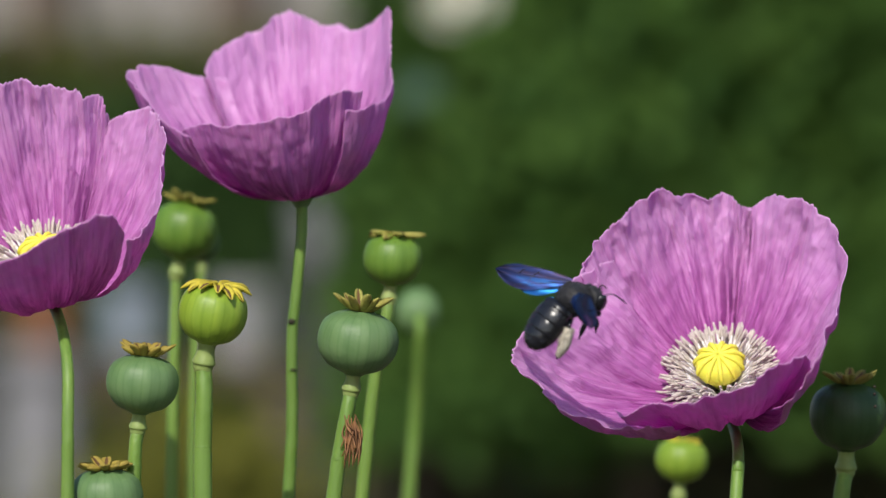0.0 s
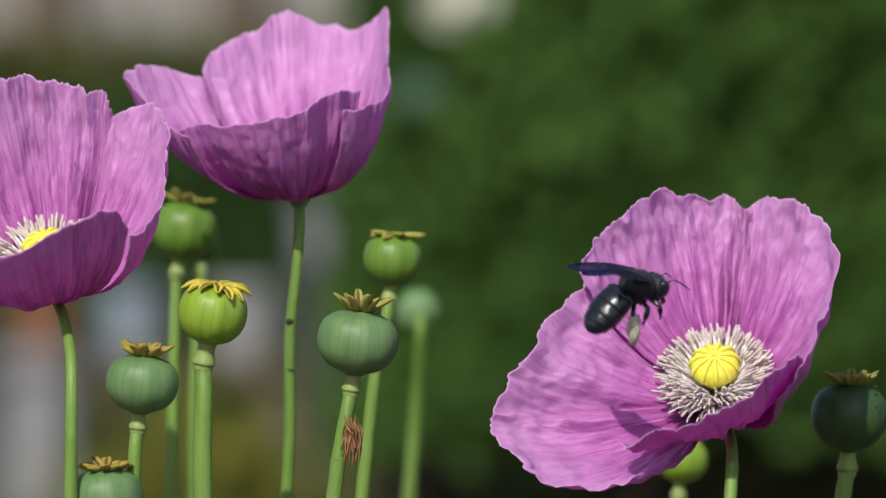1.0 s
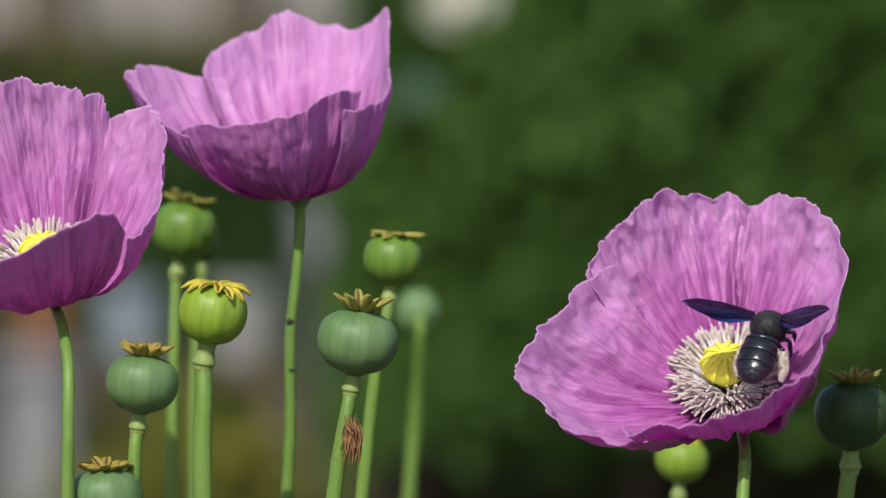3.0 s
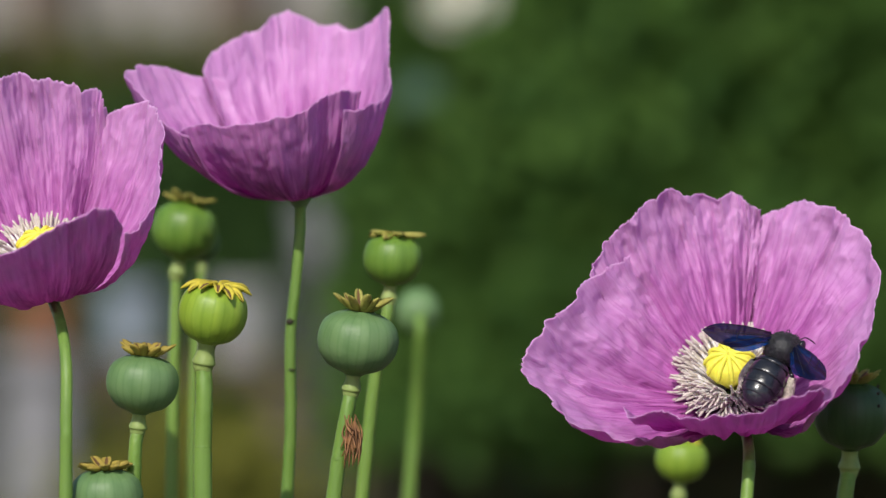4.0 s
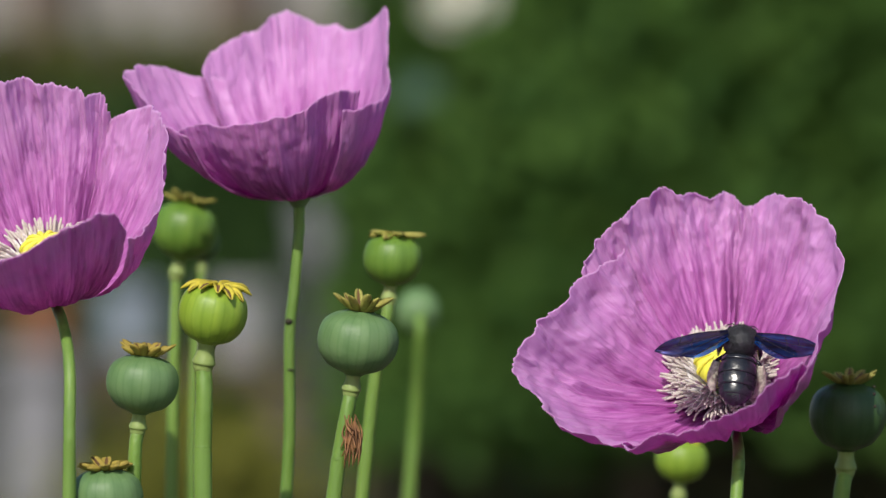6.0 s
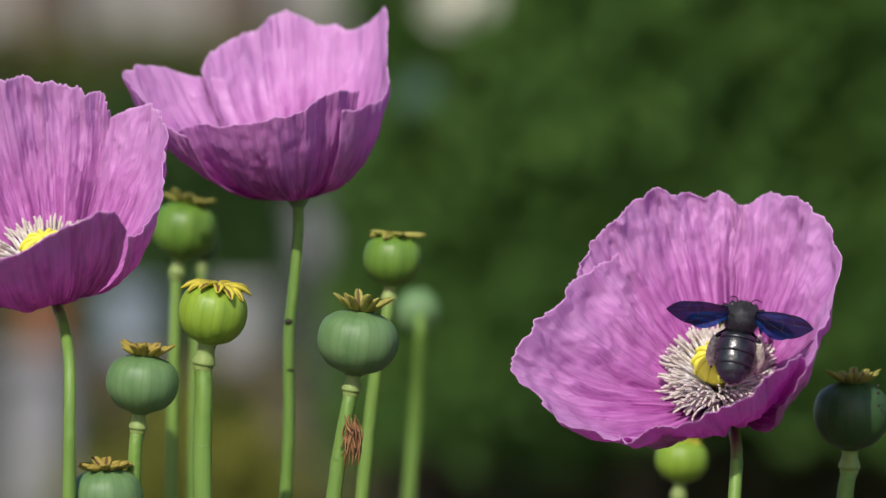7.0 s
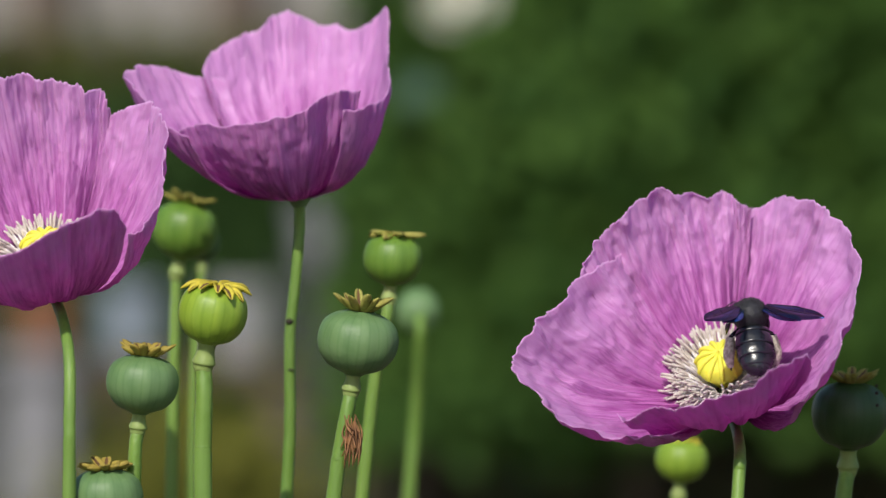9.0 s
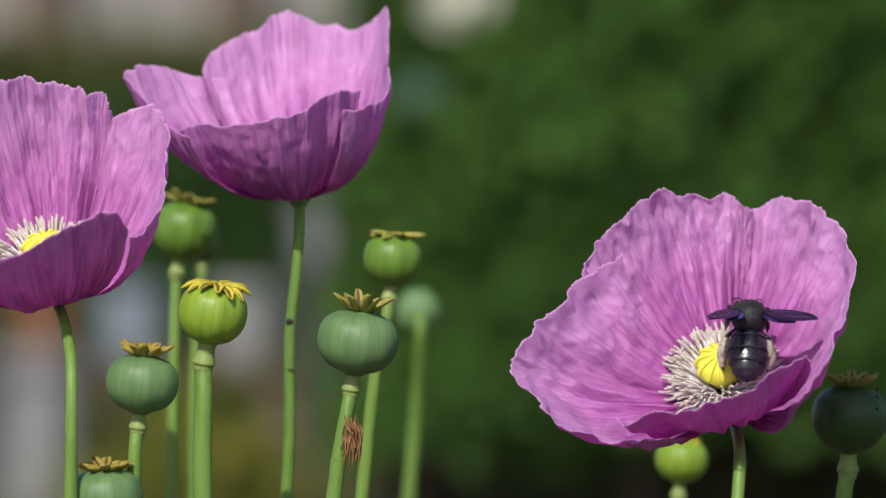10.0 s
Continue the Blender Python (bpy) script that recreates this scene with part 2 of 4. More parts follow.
def lathe(bm, profile, sides=40, lobes=0, depth=0.0, smooth_rings=40, squash=1.0):
    """A turned body from (radius, height) stops, with shallow lobes round it."""
    loops = []
    for i in range(smooth_rings + 1):
        r, z = spline(profile, i / smooth_rings)
        loop = []
        for k in range(sides):
            a = 2 * math.pi * k / sides
            w = 1 + depth * (abs(math.cos(a * lobes / 2)) - 0.6) if lobes else 1.0
            rr = max(r, 1e-5) * w
            loop.append(bm.verts.new((rr * math.cos(a), rr * math.sin(a) * squash, z)))
        loops.append(loop)
    for a, b in zip(loops, loops[1:]):
        for k in range(sides):
            bm.faces.new((a[k], a[(k + 1) % sides], b[(k + 1) % sides], b[k]))
    bm.faces.new(loops[0][::-1])
    bm.faces.new(loops[-1])


# ---- poppy flowers ----
MM = 0.001


def petal(parent, ribs, seed, cup=(0.80, 0.10), folds=1.0, pleats=1.0, crisp=1.0, nu=168, nv=100, label=""):
    """A petal from ribs fanned round the flower's axis: each rib's bearing and rise in degrees and its length in mm."""
    rng = random.Random(seed)
    off = Vector((rng.uniform(-50, 50), rng.uniform(-50, 50), rng.uniform(-50, 50)))
    bm = bmesh.new()
    uvl = bm.loops.layers.uv.new("UVMap")
    grid, coords = [], []
    for i in range(nu + 1):
        u = i / nu
        az, rise, length = spline(ribs, u)
        length *= 1 + 0.018 * noise.noise(Vector((u * 15, 0, 0)) + off) + 0.010 * noise.noise(Vector((u * 55, 5, 0)) + off) + 0.010 * noise.noise(Vector((u * 120, 9, 0)) + off)
        az, rise = radians(az), radians(rise)
        r1, z1 = length * math.cos(rise), length * math.sin(rise)
        col, cc = [], []
        for j in range(nv + 1):
            v = j / nv
            b0, b1, b2 = (1 - v) ** 2, 2 * v * (1 - v), v * v
            rho = b0 * 2.2 + b1 * r1 * cup[0] + b2 * r1
            z = b0 * 0.5 + b1 * (z1 * cup[1]) + b2 * z1
            t1 = 2 * (1 - v) * (r1 * cup[0] - 2.2) + 2 * v * (r1 - r1 * cup[0])
            t2 = 2 * (1 - v) * (z1 * cup[1]) + 2 * v * (z1 - z1 * cup[1])
            tl = math.hypot(t1, t2) or 1
            n_r, n_z = -t2 / tl, t1 / tl
            # pleats run along the ribs, crumples break them up
            q = Vector((u * 13, v * 1.1, 0)) + off
            h = 2.5 * noise.noise(Vector((u * 6.5, v * 0.9, 40)) + off) + 1.1 * noise.noise(q) + 0.35 * noise.noise(Vector((u * 34, v * 2.0, 3)) + off)
            h += 0.26 * noise.noise(Vector((u * 60, v * 9, 8)) + off) + 0.5 * noise.noise(Vector((u * 12, v * 4, 5)) + off)
            # sharp creases and flat facets, as paper that was packed in the bud
            h += crisp * (1.5 * (0.3 - abs(noise.noise(Vector((u * 11, v * 1.3, 21)) + off))) + 1.1 * (0.3 - abs(noise.noise(Vector((u * 19, v * 4, 31)) + off))))
            h += crisp * (1.8 * noise.voronoi(Vector((u * 8, v * 4.5, 0)) + off)[0][0] + 0.75 * noise.voronoi(Vector((u * 17, v * 9, 0)) - off)[0][0])
            h -= crisp * (1.2 * abs(noise.noise(Vector((u * 17, v * 7, 51)) + off))) + 0.5 * abs(noise.noise(Vector((u * 44, v * 14, 61)) + off)) + 0.16 * abs(noise.noise(Vector((u * 80, v * 30, 71)) + off))
            h += 0.55 * (0.3 - abs(noise.noise(Vector((u * 46, v * 2.2, 91)) + off)))
            h *= folds * (v ** 0.8)
            # narrow pleats fan out from the claw and die away towards the rim
            bend = 0.5 * noise.noise(Vector((u * 4, v * 2.5, 15)) + off)
            fan = v ** 0.5 * (1 - 0.65 * v)
            h += folds * pleats * fan * (5.4 * (0.28 - abs(noise.noise(Vector((u * 8 + bend, v * 0.9, 25)) + off))) + 1.9 * (0.28 - abs(noise.noise(Vector((u * 22 + bend * 2, v * 1.4, 35)) + off))))
            curl = noise.noise(Vector((u * 9, 11, 0)) + off) * 1.6 * max(0, v - 0.82) / 0.18 * folds
            h += curl
            rr, zz = rho + n_r * h, z + n_z * h
            col.append(bm.verts.new((rr * math.cos(az) * MM, rr * math.sin(az) * MM, zz * MM)))
            cc.append((u, v))
        grid.append(col)
        coords.append(cc)
    for i in range(nu):
        for j in range(nv):
            ring = [(i, j), (i + 1, j), (i + 1, j + 1), (i, j + 1)]
            if ribs[-1][0] > ribs[0][0]:
                ring.reverse()
            f = bm.faces.new([grid[a][b] for a, b in ring])
            for lp, (a, b) in zip(f.loops, ring):
                lp[uvl].uv = coords[a][b]
    ob = part("petal", bm, [PETAL, PETAL_OUT], parent, label, outward=False)
    shell = ob.modifiers.new("thickness", "SOLIDIFY")
    shell.thickness, shell.offset, shell.material_offset = 0.00014, -1.0, 1
    return ob


def stamen_mesh(seed):
    rng = random.Random(seed)
    bm = bmesh.new()
    bend = rng.uniform(-1.2, 1.2)
    tube(bm, [(0, 0, 0), (2.2 * MM, bend * 0.3 * MM, 5 * MM), (5.2 * MM, bend * MM, 9.5 * MM)], [0.22 * MM, 0.33 * MM, 0.22 * MM], 6, 6)
    tip = Vector((5.2, bend, 9.5)) * MM
    d = Vector((3.0, bend * 0.8, 3.2)).normalized()
    q = d.orthogonal().normalized() * rng.uniform(-0.7, 0.7)
    tube(bm, [tip - d * 0.5 * MM, tip + (d * 0.9 + q * 0.5) * MM, tip + (d * 2.5 + q) * MM], [0.15 * MM, 0.32 * MM, 0.20 * MM], 7, 6, mat=1)
    me = bpy.data.meshes.new("stamen")
    bm.to_mesh(me)
    bm.free()
    me.materials.append(FILAMENT)
    me.materials.append(ANTHER)
    for f in me.polygons:
        f.use_smooth = True
    return me


STAMENS = [stamen_mesh(s) for s in range(12)]


def flower(label, place, axis, stem_path, petals, rays=11, ovary=0.85, stamens=300, spread=1.0, seed=1, pleats=1.0, group="poppy flowers"):
    """A poppy in bloom: root at the ground, stem, receptacle with petals, ovary and stamens."""
    foot = Vector(stem_path[0])
    root = tagged(empty("poppy_flower", Matrix.Translation(foot)), label, "flower", group)
    bm = bmesh.new()
    tube(bm, [Vector(q) - foot for q in stem_path], [2.0 * MM, 1.7 * MM, 1.5 * MM, 1.4 * MM], 16, 90, 0.10)
    part("stem", bm, STEM, root, "slender green hairy stem")
    bm = bmesh.new()
    lathe(bm, [(1.4 * MM, -3 * MM), (2.6 * MM, -1.2 * MM), (3.4 * MM, 0.2 * MM), (2.8 * MM, 1.6 * MM), (1.2 * MM, 2.4 * MM)], 20, 0, 0, 12)
    head = part("receptacle", bm, POD, root, "swollen green flower base", at=Matrix.Translation(-foot) @ axes(place, axis))
    made = [petal(head, ribs, seed * 10 + i, cup, folds, pleats, 0.55 + 0.45 * pleats) for i, (ribs, cup, folds) in enumerate(petals)]
    # ovary with its lobed cap
    bm = bmesh.new()
    s = ovary * MM
    lathe(bm, [(2.6 * s, -3.5 * s), (5.0 * s, 1 * s), (7.0 * s, 3.6 * s), (7.3 * s, 5.8 * s), (6.4 * s, 8.0 * s), (4.3 * s, 9.4 * s), (1.6 * s, 9.9 * s), (0.2 * s, 9.9 * s)], 72, rays * 2, 0.05, 40)
    ov = part("ovary", bm, OVARY, head, "bright yellow ribbed ovary", at=pose(0, 3.0 * MM, 6.4 * MM))
    for k in range(rays):
        a = 2 * math.pi * k / rays + 0.2
        bm = bmesh.new()
        tube(bm, [(0.3 * s, 0, 10.1 * s), (3.0 * s, 0, 10.0 * s), (5.6 * s, 0, 8.9 * s), (7.5 * s, 0, 6.6 * s), (7.7 * s, 0, 5.0 * s)], [0.4 * s, 0.7 * s, 0.85 * s, 0.7 * s, 0.25 * s], 8, 10)
        part("stigma_ray", bm, OVARY, ov, at=pose(0, 0, 0, 0, 0, math.degrees(a)))
    rng = random.Random(seed)

    def seat(a, tier):
        r = (2.6 + 1.6 * tier) * MM
        lean = min(34, rng.gauss(4 + 26 * tier, 5)) * spread - 12 * (1 - spread)
        size = rng.uniform(0.80, 1.08) * (1.24 - 0.22 * tier)
        return pose(r * math.cos(radians(a)), r * math.sin(radians(a)) + 1.6 * MM, 1.2 * MM, 0, 0, a) @ pose(0, 0, 0, 0, lean, 0) @ Matrix.Scale(size, 4)

    # the crowded rest of the ring, too dense to tell apart
    if stamens > 200:
        verts, faces, kinds = [], [], []
        for k in range(260):
            src = STAMENS[rng.randrange(len(STAMENS))]
            m, b = seat(rng.uniform(0, 360), rng.uniform(0, 1)), len(verts)
            verts += [m @ v.co for v in src.vertices]
            faces += [[b + i for i in f.vertices] for f in src.polygons]
            kinds += [f.material_index for f in src.polygons]
        me = bpy.data.meshes.new("stamen_ring")
        me.from_pydata(verts, [], faces)
        me.materials.append(FILAMENT), me.materials.append(ANTHER)
        me.polygons.foreach_set("material_index", kinds)
        me.polygons.foreach_set("use_smooth", [True] * len(faces))
        ring = tagged(new("stamen_ring", me), "dense ring of cream stamens", kind="stuff")
        ring.parent = head
    for k in range(stamens):
        st = new("stamen", STAMENS[rng.randrange(len(STAMENS))])
        a = k * 137.508 + rng.uniform(-9, 9)
        st.matrix_basis = seat(a, (k % 5) / 5)
        st.parent = head
    return root, head, made


def ray_blade(bm, path, width):
    """A boat-shaped lobe with raised edges and a dark line down its middle."""
    n_len, side = 12, 6
    loops = []
    for i in range(n_len + 1):
        u = i / n_len
        q = Vector(spline(path, u))
        w = width * (0.35 + 0.65 * math.sin(math.pi * min(1, 0.08 + u * 0.80))) * (1 - max(0, u - 0.85) * 3.5)
        top = [Vector((q.x, w * (2 * k / side - 1), q.z + 0.55 * w * (2 * k / side - 1) ** 2)) for k in range(side + 1)]
        low = [Vector((q.x, w * 0.6 * (1 - k), q.z - 0.45 * w + (0.2 * w if k != 1 else 0))) for k in range(3)]
        loops.append([bm.verts.new(v) for v in top + low])
    m = len(loops[0])
    for a, b in zip(loops, loops[1:]):
        for k in range(m):
            f = bm.faces.new((a[k], a[(k + 1) % m], b[(k + 1) % m], b[k]))
            f.material_index = 1 if k in (2, 3) else 0
    bm.faces.new(loops[0][::-1]), bm.faces.new(loops[-1])


def seed_pod(label, centre, radius, height, axis, stem_path, stem_mm, skin, ray_mat, rays=9, ray_reach=1.0, ray_lift=25, ray_droop=0.0, lobes=9, seed=1, collar=1.0, ray_wide=1.0):
    """A ripening poppy capsule on its stalk: capsule, crown of stigma rays, neck with collar, stem. Sizes in mm."""
    foot = Vector(stem_path[0])
    root = tagged(empty("poppy_seed_pod", Matrix.Translation(foot)), label, "seed pod", "poppy seed pods")
    m = Matrix.Translation(-foot) @ axes(centre, axis)
    R, Hh = radius * MM, height * MM
    bm = bmesh.new()
    lathe(bm, [(0.22 * R, -0.56 * Hh), (0.30 * R, -0.52 * Hh), (0.66 * R, -0.42 * Hh), (0.93 * R, -0.20 * Hh), (1.0 * R, 0.06 * Hh), (0.90 * R, 0.30 * Hh),
               (0.66 * R, 0.44 * Hh), (0.40 * R, 0.50 * Hh), (0.34 * R, 0.52 * Hh)], 96, lobes, 0.022, 44)
    cap = part("capsule", bm, skin, root, at=m)
    rng = random.Random(seed)
    # crown
    bm = bmesh.new()
    lathe(bm, [(0.30 * R, 0), (0.34 * R, 0.05 * Hh), (0.35 * R, 0.08 * Hh), (0.22 * R, 0.10 * Hh), (0.02 * R, 0.09 * Hh)], 40, 0, 0, 14)
    crown = part("stigma_crown", bm, ray_mat, cap, "dry tan stigma crown", at=pose(0, 0, 0.40 * Hh))
    for k in range(rays):
        bm = bmesh.new()
        reach = 0.80 * R * ray_reach * rng.uniform(0.9, 1.12)
        up = math.tan(radians(ray_lift + rng.uniform(-7, 7))) * reach
        path = [(0.10 * R, 0, 0.10 * Hh), (0.3 * R, 0, 0.10 * Hh + up * 0.2), (0.18 * R + reach * 0.6, 0, 0.09 * Hh + up * 0.62 - ray_droop * 0.3 * R), (0.12 * R + reach, 0, 0.08 * Hh + up - ray_droop * R)]
        ray_blade(bm, path, 0.125 * R * ray_wide)
        part("stigma_ray", bm, [ray_mat, RAY_LINE], crown, at=pose(0, 0, 0, rng.uniform(-6, 6), 0, 360 * k / rays + rng.uniform(-5, 5)))
    # neck and collar
    bm = bmesh.new()
    s = stem_mm * MM * collar
    z0 = -0.55 * Hh
    lathe(bm, [(1.25 * s, z0 + 0.8 * s), (0.98 * s, z0 - 0.3 * s), (1.02 * s, z0 - 1.0 * s), (1.26 * s, z0 - 1.7 * s), (1.34 * s, z0 - 2.1 * s), (1.14 * s, z0 - 2.4 * s), (1.10 * s, z0 - 2.8 * s), (0.9 * s, z0 - 3.2 * s)], 32, 0, 0, 30)
    part("collar", bm, COLLAR, root, "pale swollen collar under the capsule", at=m)
    bm = bmesh.new()
    top = Vector(centre) + Vector(axis).normalized() * (z0 - 2.6 * s)
    path = [Vector(q) - foot for q in stem_path] + [top - foot]
    t = stem_mm * MM
    tube(bm, path, [1.25 * t, 1.15 * t, 1.05 * t, 0.98 * t, 0.95 * t], 18, 90, 0.08)
    part("stem", bm, STEM, root, "smooth green stalk")
    return root


def stem_to_ground(points):
    """Carries a stalk on from its lowest seen stretch down to the soil, bending upright; from the ground up."""
    a, b = Vector(points[0]), Vector(points[1])
    d = (a - b).normalized()
    foot = Vector((a.x + d.x * 0.22, a.y + d.y * 0.22 + 0.01, 0.0))
    q1 = a + d * 0.10
    q2 = Vector((a.x + d.x * 0.17, a.y + d.y * 0.17, a.z * 0.45))
    return [tuple(foot), tuple(q2), tuple(q1)] + [tuple(q) for q in points]


OPEN = (0.74, 0.12)
flower_r = flower("wide open pale violet poppy with a cream stamen ring, leaning forward", (0.0735, 0.0120, 0.8102), (-0.130, -0.721, 0.681),
    stem_to_ground([(0.0740, -0.0360, 0.7868), (0.0746, -0.0330, 0.7941), (0.0753, -0.0220, 0.7988), (0.0758, 0.0020, 0.8029), (0.0742, 0.0150, 0.8091)]),
    [([(75, 30, 52.3), (78, 31, 52.6), (83, 34, 55.3), (94, 37, 54.8), (106, 42, 58.5), (122, 46, 56.5), (139, 44, 54.5), (156, 44, 51.7)], (0.78, 0.30), 1.0),
     ([(295, 39, 56.3), (310, 49, 65.4), (334, 51, 62.8), (366, 49, 57.6), (397, 46, 56.9), (412, 41, 58.2), (427, 34, 55.6), (436, 29, 52.9), (443, 27, 48.2)], (0.68, 0.22), 1.0),
     ([(233, 40, 57.9), (242, 45, 61.5), (251, 47, 63.9), (266, 49, 66.5), (280, 50, 68.0), (292, 52, 69.2), (305, 52, 66.2), (308, 51, 62.7), (311, 47, 54.8)], (0.62, 0.20), 0.9),
     ([(125, 35, 46.7), (138, 39, 48.5), (152, 42, 51.0), (174, 45, 57.0), (185, 42, 62.6), (194, 39, 67.7), (200, 38, 69.3), (214, 39, 70.1), (225, 38, 67.8), (233, 38, 60.7), (241, 39, 52.9), (249, 39, 42.7)], (0.66, 0.20), 1.0)], seed=3)
flower_l = flower("half-cupped violet poppy with a yellow ovary and white stamens", (-0.1021, 0.0000, 0.8387), (-0.080, -0.551, 0.831),
    stem_to_ground([(-0.0944, -0.0380, 0.7869), (-0.0943, -0.0380, 0.8046), (-0.0946, -0.0340, 0.8201), (-0.0966, -0.0240, 0.8293), (-0.0995, -0.0100, 0.8349), (-0.1020, -0.0010, 0.8384)]),
    [([(61, 38, 47.6), (64, 43, 52.9), (70, 49, 54.5), (84, 53, 55.4), (99, 56, 56.5), (119, 59, 57.7), (142, 58, 56.3)], (0.80, 0.16), 1.0),
     ([(-44, 41, 46.7), (-32, 40, 49.0), (-6, 47, 52.1), (19, 49, 56.9), (31, 48, 56.8), (48, 44, 53.4), (61, 39, 49.4), (67, 34, 45.7)], (0.74, 0.14), 1.0),
     ([(229, 43, 49.9), (248, 41, 52.1), (266, 44, 53.8), (284, 47, 58.0), (295, 49, 59.3), (307, 48, 58.2), (314, 43, 50.7)], (0.72, 0.12), 0.8),
     ([(134, 55, 56.6), (156, 50, 55.3), (181, 47, 52.7), (206, 43, 49.5), (232, 41, 48.5)], (0.80, 0.10), 1.0)], seed=5, pleats=0.5)
flower_m = flower("tall cup-shaped violet poppy with frilled rims, seen from outside", (-0.0385, 0.0450, 0.8638), (-0.050, -0.301, 0.952),
    stem_to_ground([(-0.0420, 0.0450, 0.7828), (-0.0411, 0.0450, 0.8016), (-0.0411, 0.0450, 0.8259), (-0.0400, 0.0450, 0.8380), (-0.0385, 0.0450, 0.8532), (-0.0384, 0.0450, 0.8635)]),
    [([(135, 39, 44.5), (127, 38, 50.8), (112, 38, 56.0), (102, 37, 59.0), (95, 38, 62.5), (89, 36, 63.1), (84, 34, 61.4), (77, 35, 60.3), (72, 34, 58.1)], (0.75, 0.05), 0.65),
     ([(76, 34, 58.9), (68, 36, 58.5), (60, 41, 59.2), (50, 48, 58.8), (38, 50, 52.1), (21, 51, 44.1), (-15, 47, 38.1), (-33, 50, 37.1), (-54, 50, 37.5)], (0.75, 0.05), 0.65),
     ([(-36, 54, 40.1), (-54, 57, 40.6), (-72, 55, 40.8), (-84, 51, 40.1), (-100, 47, 41.5), (-113, 45, 40.1), (-130, 43, 40.1), (-151, 40, 39.9), (-163, 33, 39.9)], (0.75, 0.05), 0.65),
     ([(215, 35, 41.8), (203, 34, 43.3), (187, 37, 51.1), (172, 35, 57.3), (161, 36, 57.5), (146, 37, 52.0), (136, 36, 46.9), (123, 36, 44.4)], (0.75, 0.05), 0.65)], stamens=90, spread=0.2, seed=7, pleats=0.4)

# ---- seed pods ----
UP = (0, -0.05, 1)
pods = []
def pod(*a, **k):
    pods.append(seed_pod(*a, **k))
pod("grey-green poppy pod with raised rays and a dried tuft below", (-0.0222, 0.0000, 0.8259), 10.56, 15.6, (0.13, -0.10, 1),
    stem_to_ground([(-0.0284, 0.0000, 0.7850), (-0.0270, 0.0000, 0.7959), (-0.0252, 0.0000, 0.8062)]), 1.91, POD, RAY, 13, 0.80, 34, seed=1, ray_wide=0.95)
pod("bright green poppy pod with a flat tan crown", (-0.0136, 0.0500, 0.8472), 7.98, 12.95, (0.09, -0.03, 1),
    stem_to_ground([(-0.0218, 0.0500, 0.7825), (-0.0196, 0.0500, 0.8045), (-0.0177, 0.0500, 0.8197), (-0.0151, 0.0500, 0.8319)]), 1.69, POD_LIME, RAY, 10, 1.06, 2, seed=2, ray_wide=1.5)
pod("soft green poppy pod with a rusty crown behind the violet poppy", (-0.0727, 0.1100, 0.8552), 9.20, 15.08, (0.18, -0.03, 1),
    stem_to_ground([(-0.0764, 0.1100, 0.7796), (-0.0759, 0.1100, 0.8088), (-0.0753, 0.1100, 0.8311)]), 1.66, POD_LIME, RAY, 11, 0.92, 22, seed=3, collar=1.15)
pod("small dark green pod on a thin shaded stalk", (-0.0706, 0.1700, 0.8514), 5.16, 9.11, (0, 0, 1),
    stem_to_ground([(-0.0736, 0.1700, 0.7766), (-0.0732, 0.1700, 0.8072), (-0.0722, 0.1700, 0.8303)]), 1.21, POD_SHADED, RAY, 8, 0.8, 10, seed=4)
pod("lime green poppy pod with a drooping yellow crown", (-0.0587, -0.0250, 0.8335), 8.8, 14.66, (0.18, -0.10, 1),
    stem_to_ground([(-0.0611, -0.0250, 0.7863), (-0.0611, -0.0250, 0.8012), (-0.0608, -0.0250, 0.8127)]), 2.27, POD_YELLOW, RAY_YELLOW, 12, 1.10, 10, 0.30, seed=5, ray_wide=1.3)
pod("round green poppy pod with a low rusty crown", (-0.0764, -0.0280, 0.8158), 9.24, 13.9, (0.10, -0.06, 1),
    stem_to_ground([(-0.0786, -0.0280, 0.7864), (-0.0784, -0.0280, 0.7927), (-0.0781, -0.0280, 0.7999)]), 1.76, POD, RAY_RUST, 12, 0.82, 27, seed=6, ray_wide=1.15)
pod("low grey-green poppy pod beside the violet poppy's stalk", (-0.0854, -0.0300, 0.7864), 9.38, 15.25, (-0.03, -0.06, 1),
    stem_to_ground([(-0.0863, -0.0300, 0.7584), (-0.0860, -0.0300, 0.7642), (-0.0857, -0.0300, 0.7713)]), 1.91, POD, RAY_RUST, 12, 0.82, 20, seed=7, ray_wide=1.15)
# the open flower's shade is painted into this pod's skin colour
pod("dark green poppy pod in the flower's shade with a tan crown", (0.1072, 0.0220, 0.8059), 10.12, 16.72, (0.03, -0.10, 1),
    stem_to_ground([(0.1051, 0.0220, 0.7726), (0.1053, 0.0220, 0.7816), (0.1059, 0.0220, 0.7875)]), 2.2, POD_SHADED, RAY, 13, 0.80, 28, seed=8)
pod("lime green poppy pod half hidden behind the open flower", (0.0680, 0.1300, 0.7897), 7.54, 11.77, (0.08, -0.03, 1),
    stem_to_ground([(0.0654, 0.1300, 0.7599), (0.0654, 0.1300, 0.7680), (0.0657, 0.1300, 0.7761)]), 1.76, POD_YELLOW, RAY_YELLOW, 10, 0.7, 2, seed=9)

